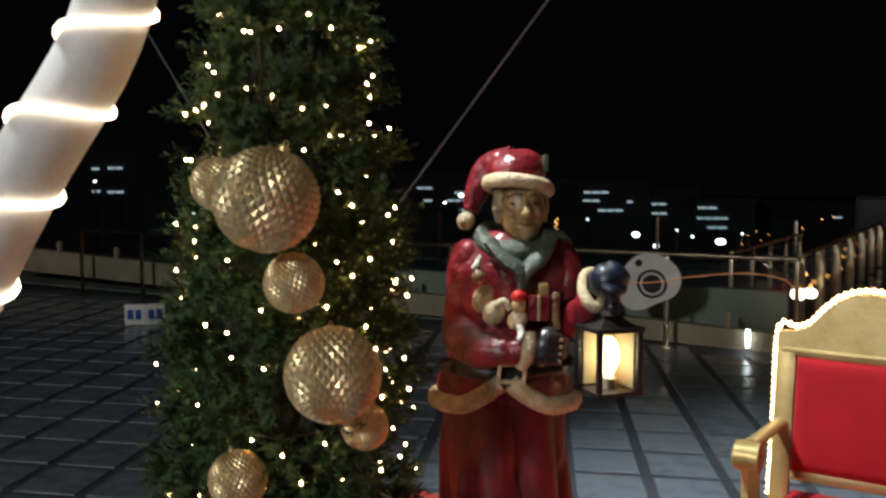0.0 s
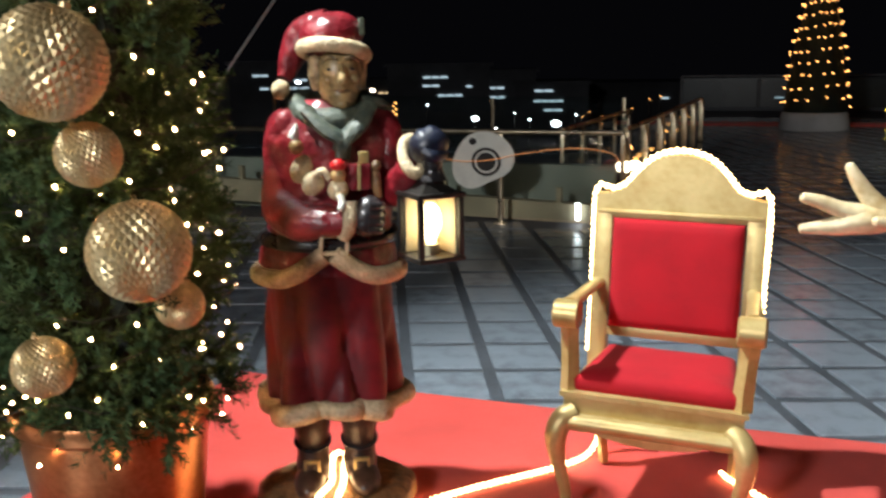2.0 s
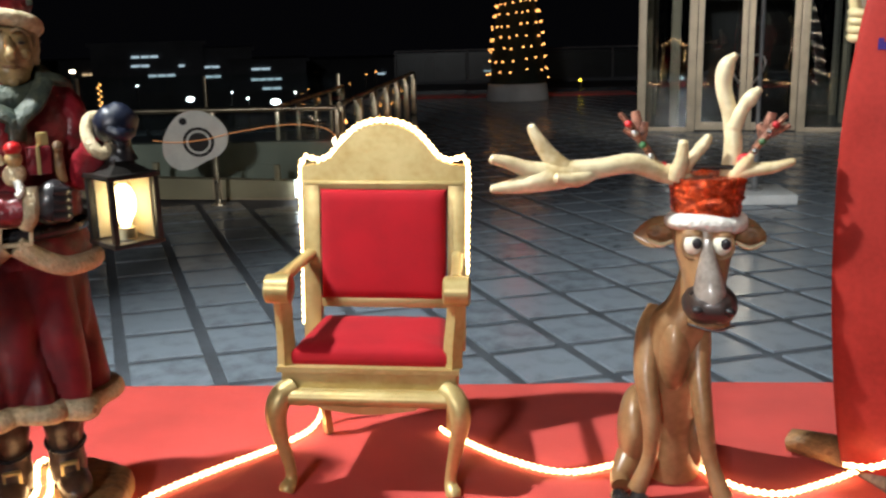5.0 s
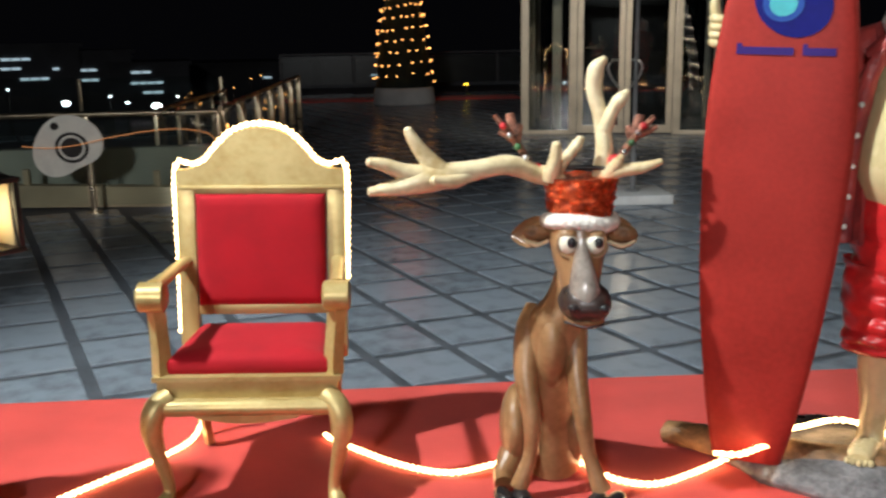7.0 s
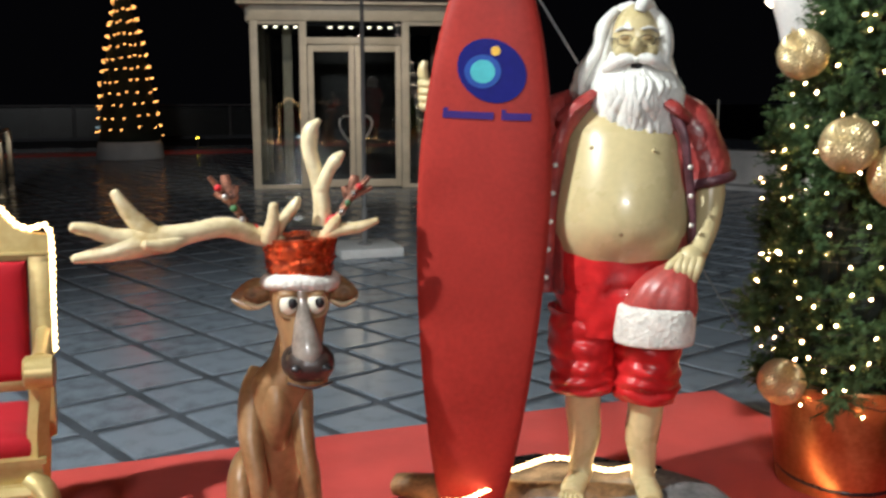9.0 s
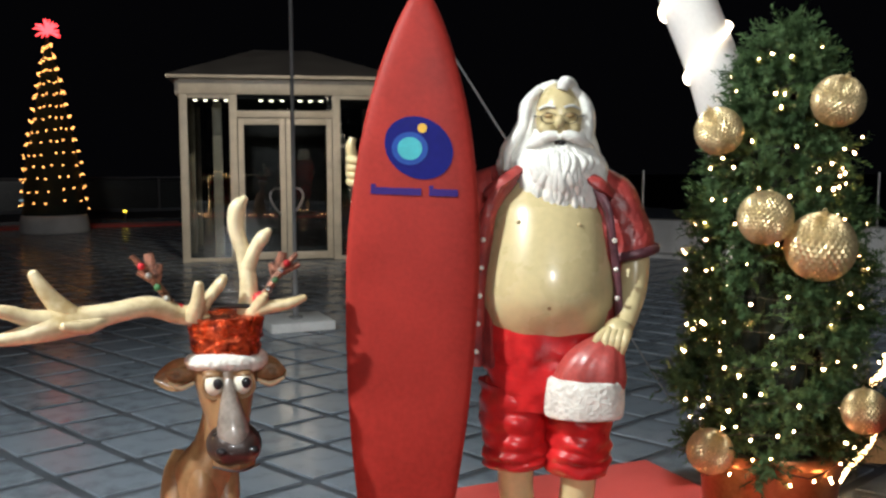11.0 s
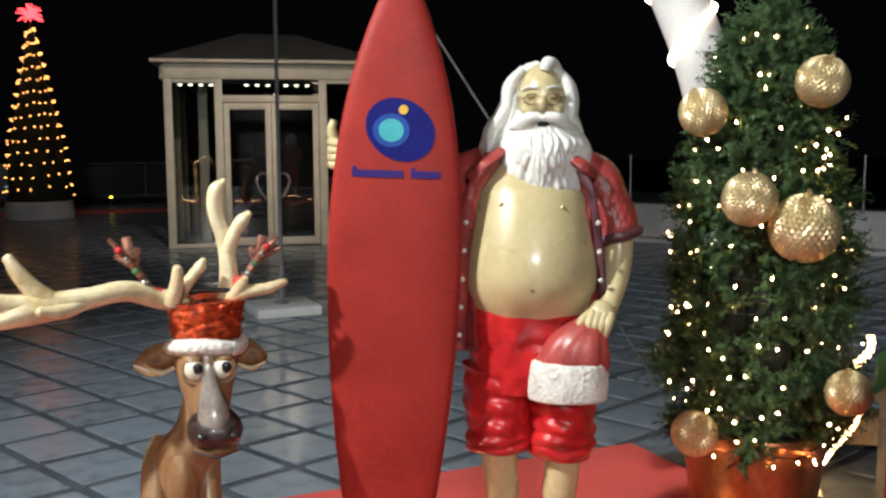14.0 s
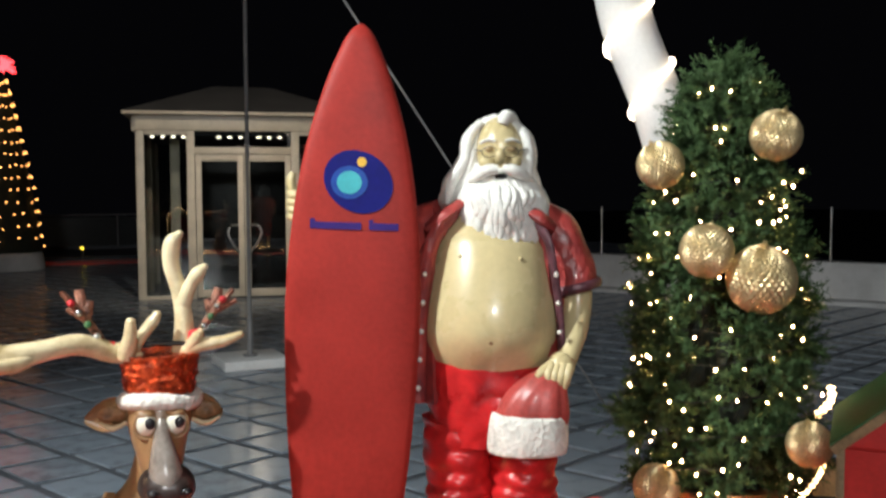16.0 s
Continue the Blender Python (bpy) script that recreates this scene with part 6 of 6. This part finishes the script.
lobby()


# ---- far lit cone tree ----
def light_cone(x, y):
    t = thing("cone_tree", "distant tall cone tree of warm light strings with a red bow", "tree", pose(x, y, 0))
    s = Shape()
    s.loft([(0, 0, 0, 0.72, 0.72), (0, 0, 0.05, 0.74, 0.74), (0, 0, 0.36, 0.70, 0.70), (0, 0, 0.40, 0.64, 0.64)], "whitewall", 28)
    part("base", s, t, "round white base")
    s = Shape()
    s.tube([(0, 0, 0.4, 0.05), (0, 0, 4.3, 0.02)], "trunk", 8, steps=1)
    part("pole", s, t)
    # crown as a near-black core, its unlit look put into the colour
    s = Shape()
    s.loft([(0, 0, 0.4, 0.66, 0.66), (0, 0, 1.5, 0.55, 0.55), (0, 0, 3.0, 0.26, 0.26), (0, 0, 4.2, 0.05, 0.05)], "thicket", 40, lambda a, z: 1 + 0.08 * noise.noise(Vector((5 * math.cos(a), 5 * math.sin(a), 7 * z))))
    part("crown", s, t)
    q = Shape()
    q.ball((0, 0, 0), (0.021, 0.021, 0.016), "farbulb", 6)
    me = q.mesh("bulb")
    rnd = random.Random(5)
    for i in range(250):
        u = (i / 249) ** 0.86
        a = 2 * math.pi * 14 * u + rnd.uniform(-0.12, 0.12)
        r = np.interp(u, [0, 0.3, 0.7, 1], [0.70, 0.58, 0.29, 0.05]) + 0.03
        o = new("bulb", me)
        o.parent = t
        o.location = (r * math.cos(a), r * math.sin(a), 0.5 + 3.65 * u + rnd.uniform(-0.03, 0.03))
    s = Shape()
    for k in range(26):
        a, b = rnd.uniform(0, 6.28), rnd.uniform(-0.3, 1.4)
        d = Vector((math.cos(a) * math.cos(b), math.sin(a) * math.cos(b), math.sin(b)))
        p = Vector((0, 0, 4.38))
        s.tube([(*p, 0.012), (*(p + d * 0.17 + Vector((0, 0, 0.04))), 0.022), (*(p + d * 0.30), 0.01)], "redled", 6)
    part("bow", s, t, "glowing red bow on top")


light_cone(0.64, 22.7)
s = Shape()
strip(s, (-3.2, 24.4), (3.6, 24.4), 1.2, 0.002, 0.02, "carpet")
one("red_runner", s, "distant red carpet strip behind the lit cone tree", "carpet", soft=False)


# ---- town beyond the terrace ----
def town_block(ang, dist, w, top, windows, mat="window"):
    """A distant building, roof at top; windows: (sideways, height, width) of lit strips."""
    t = thing("building", "dim distant building with a few lit window strips", "building", pose(dist * math.sin(radians(ang)), dist * math.cos(radians(ang)), -9, 0, 0, -ang), "town buildings")
    s = Shape()
    s.box((-w / 2, 0, 0), (w / 2, 8, top + 9), "far", 0)
    part("wall", s, t, soft=False)
    s = Shape()
    s.box((-w / 2 - 0.2, -0.2, top + 9), (w / 2 + 0.2, 8.2, top + 9.2), "far", 0)
    part("roof", s, t, soft=False)
    for x, z, wide in windows:
        n = max(1, round(wide / 0.5))
        for k in range(n):
            q = Shape()
            q.box((x - wide / 2 + wide * k / n + 0.03, -0.08, z + 8.93), (x - wide / 2 + wide * (k + 1) / n - 0.03, 0.02, z + 9.07), mat, 0)
            win = part("window", q, t, "lit window", soft=False)
            q = Shape()
            q.box((x - wide / 2 + wide * k / n, -0.12, z + 8.84), (x - wide / 2 + wide * (k + 1) / n, -0.02, z + 8.89), "far", 0)
            part("sill", q, win, soft=False)


town_block(-49.2, 60, 9, 3.3, [(-0.9, 2.1, 0.5), (0.2, 2.15, 0.9), (-0.9, 0.75, 0.5), (0.2, 0.7, 1.0)])
town_block(-43.5, 66, 11, 2.6, [(2.4, 1.2, 0.5)])
town_block(-29.3, 60, 7, 1.6, [(-1.6, 0.9, 1.0), (0.8, 0.6, 1.0), (0.6, 0.1, 1.6), (-1.4, 0.1, 0.6), (1.2, -0.5, 1.2)])
town_block(-20.2, 60, 6.5, 1.3, [(-0.2, 0.64, 1.6), (-0.5, 0.11, 1.1), (0.7, -0.5, 1.6), (1.9, 0.05, 0.4)])
town_block(-16.7, 61, 5, 0.85, [(-0.3, -0.11, 1.6), (-0.2, -0.7, 1.5), (1.6, -0.6, 0.3)])
town_block(-13.4, 60, 4.6, 0.1, [(-0.5, -0.29, 1.2), (-0.2, -0.93, 1.9), (0.1, -1.5, 1.2)])
town_block(-8.0, 75, 10, -0.4, [(1.6, -1.4, 0.7)])
town_block(1.5, 90, 16, -0.6, [(-3, -2.0, 0.8)])
town_block(-24.5, 70, 7, 0.2, [(1.2, -0.6, 0.9)], "warmwin")
town_block(11.0, 90, 18, -0.7, [])
town_block(-36.0, 62, 10, 0.6, [(-2, -0.4, 0.6)], "warmwin")


def street_lamp(ang, dist, z, r, mat, label):
    t = thing("street_lamp", label, "street lamp", pose(dist * math.sin(radians(ang)), dist * math.cos(radians(ang)), 0), "distant street lamps")
    s = Shape()
    s.tube([(0, 0, -0.02 if dist < 30 and ang > 0 else -9, 0.06), (0, 0, z, 0.045)], "darkmetal", 8, steps=1)
    part("pole", s, t)
    s = Shape()
    s.ball((0, 0, z), (r * 0.8, r * 0.8, r * 0.5), mat, 10)
    part("lamp_head", s, t, "glowing lamp head")


for ang, dist, z, r in ((-18.0, 45, -1.08, 0.24), (-16.8, 45, -1.6, 0.17), (-13.1, 45, -1.35, 0.30), (-14.7, 45, -1.15, 0.1), (-20.9, 45, -0.4, 0.07), (-15.6, 45, -0.85, 0.07), (-11.9, 45, -0.95, 0.08), (-28.6, 45, 0.75, 0.16), (-29.6, 45, 0.4, 0.1), (-44.8, 52, 1.3, 0.12), (-44.6, 52, -0.3, 0.12), (-42.2, 40, -1.9, 0.09), (-50.1, 52, 1.4, 0.10)):
    street_lamp(ang, dist, z, r, "whitelamp", "distant street lamp with a glaring white head")
street_lamp(-24.1, 24, 0.93, 0.09, "downlight", "distant torch-like lamp with a warm head")
street_lamp(11.2, 26.5, 0.25, 0.07, "whitelamp", "low white floodlight on the far terrace")
street_lamp(5.3, 26.8, 0.22, 0.06, "yellowlamp", "low yellow marker lamp on the far terrace")
for ang, dist, z, r in ((-11.5, 40, -0.75, 0.05), (-11.1, 40, -0.55, 0.04), (-10.8, 40, -0.95, 0.05), (-10.4, 40, -0.7, 0.04), (-11.9, 40, -1.1, 0.045), (-7.6, 38, 0.05, 0.05), (-7.0, 38, 0.15, 0.05), (-8.6, 36, -0.2, 0.045)):
    street_lamp(ang, dist, z, r, "farbulb", "distant orange street light")
# tall lamp standard hung with little bulbs
street_lamp(-22.75, 24, -0.05, 0.07, "whitelamp", "distant low lamp under a string of bulbs")
t = thing("string_lights", "vertical string of little warm bulbs on a distant pole", "string lights", pose(24 * math.sin(radians(-22.75)), 24 * math.cos(radians(-22.75)), 0))
s = Shape()
s.tube([(0, 0, -9, 0.02), (0, 0, 0.66, 0.015)], "wire", 6, steps=1)
part("wire", s, t)
for i in range(9):
    o = new("bulb", bulb_mesh)
    o.parent, o.location = t, (0.03 * (-1) ** i, -0.03, 0.04 + 0.07 * i)
# strip light on the floor beside the railing
s = Shape()
s.tube([(0, 0, 0.03, 0.022), (0, 0, 0.20, 0.022)], "strip", 10, steps=1)
one("floor_lamp", s, "small upright white strip light beside the railing", "lamp", pose(-1.88, 9.3, 0))


# ---- little red house at the end of the carpet ----
t = thing("wooden_house", "small red painted wooden house with green-topped roof boards", "playhouse", pose(2.94, 2.02, 0.0, 0, 0, -50))
s = Shape()
s.box((-0.25, -0.2, 0), (0.25, 0.2, 0.86), "housered", 0.006)
s.slab([(-0.25, 0.86), (0.25, 0.86), (0, 1.07)], -0.17, 0.2, "housered")
part("wall", s, t, soft=30)
for k in (-1, 1):
    s = Shape()
    s.box((k * 0.255 - 0.012, -0.215, 0), (k * 0.255 + 0.012, -0.19, 0.86), "wood", 0.003)
    part("corner_strip", s, t)
    s = Shape()
    s.box((-0.35, -0.29, 0), (0.012, 0.27, 0.028), "wood", 0.004)
    s.box((-0.345, -0.285, 0.028), (0.01, 0.265, 0.034), "greenroof", 0.002)
    part("roof_board", s, t, "worn brown roof board with green top", m=pose(0, 0, 1.085) @ (pose(0, 0, 0, 0, -40, 0) if k < 0 else pose(0, -0.02, 0, 0, 0, 180) @ pose(0, 0, 0, 0, -40, 0)))
s = Shape()
s.box((-0.11, -0.206, 0.78), (0.11, -0.198, 0.795), "darkmetal", 0.002)
part("slot", s, t, "dark letter slot")
s = Shape()
s.box((-0.7, -0.10, 0.10), (0.7, 0.10, 0.24), "wood", 0.008)
for x in (-0.6, 0.6):
    s.box((x - 0.05, -0.09, 0), (x + 0.05, 0.09, 0.10), "wood", 0.006)
one("wooden_bench", s, "low worn brown wooden beam bench on the tiles", "bench", pose(4.1, 3.55, 0, 0, 0, -38))

# ---- the nearest paving tiles, one by one ----
s = Shape()
tile_shape(s, 0, 0)
tile_mesh = s.mesh("tile", False)
for x, y in near_tiles:
    o = new("tile", tile_mesh)
    o.parent = ground
    o.location = (x, y, 0)
    o.rotation_euler = (random.uniform(-0.0025, 0.0025), random.uniform(-0.0025, 0.0025), 0)
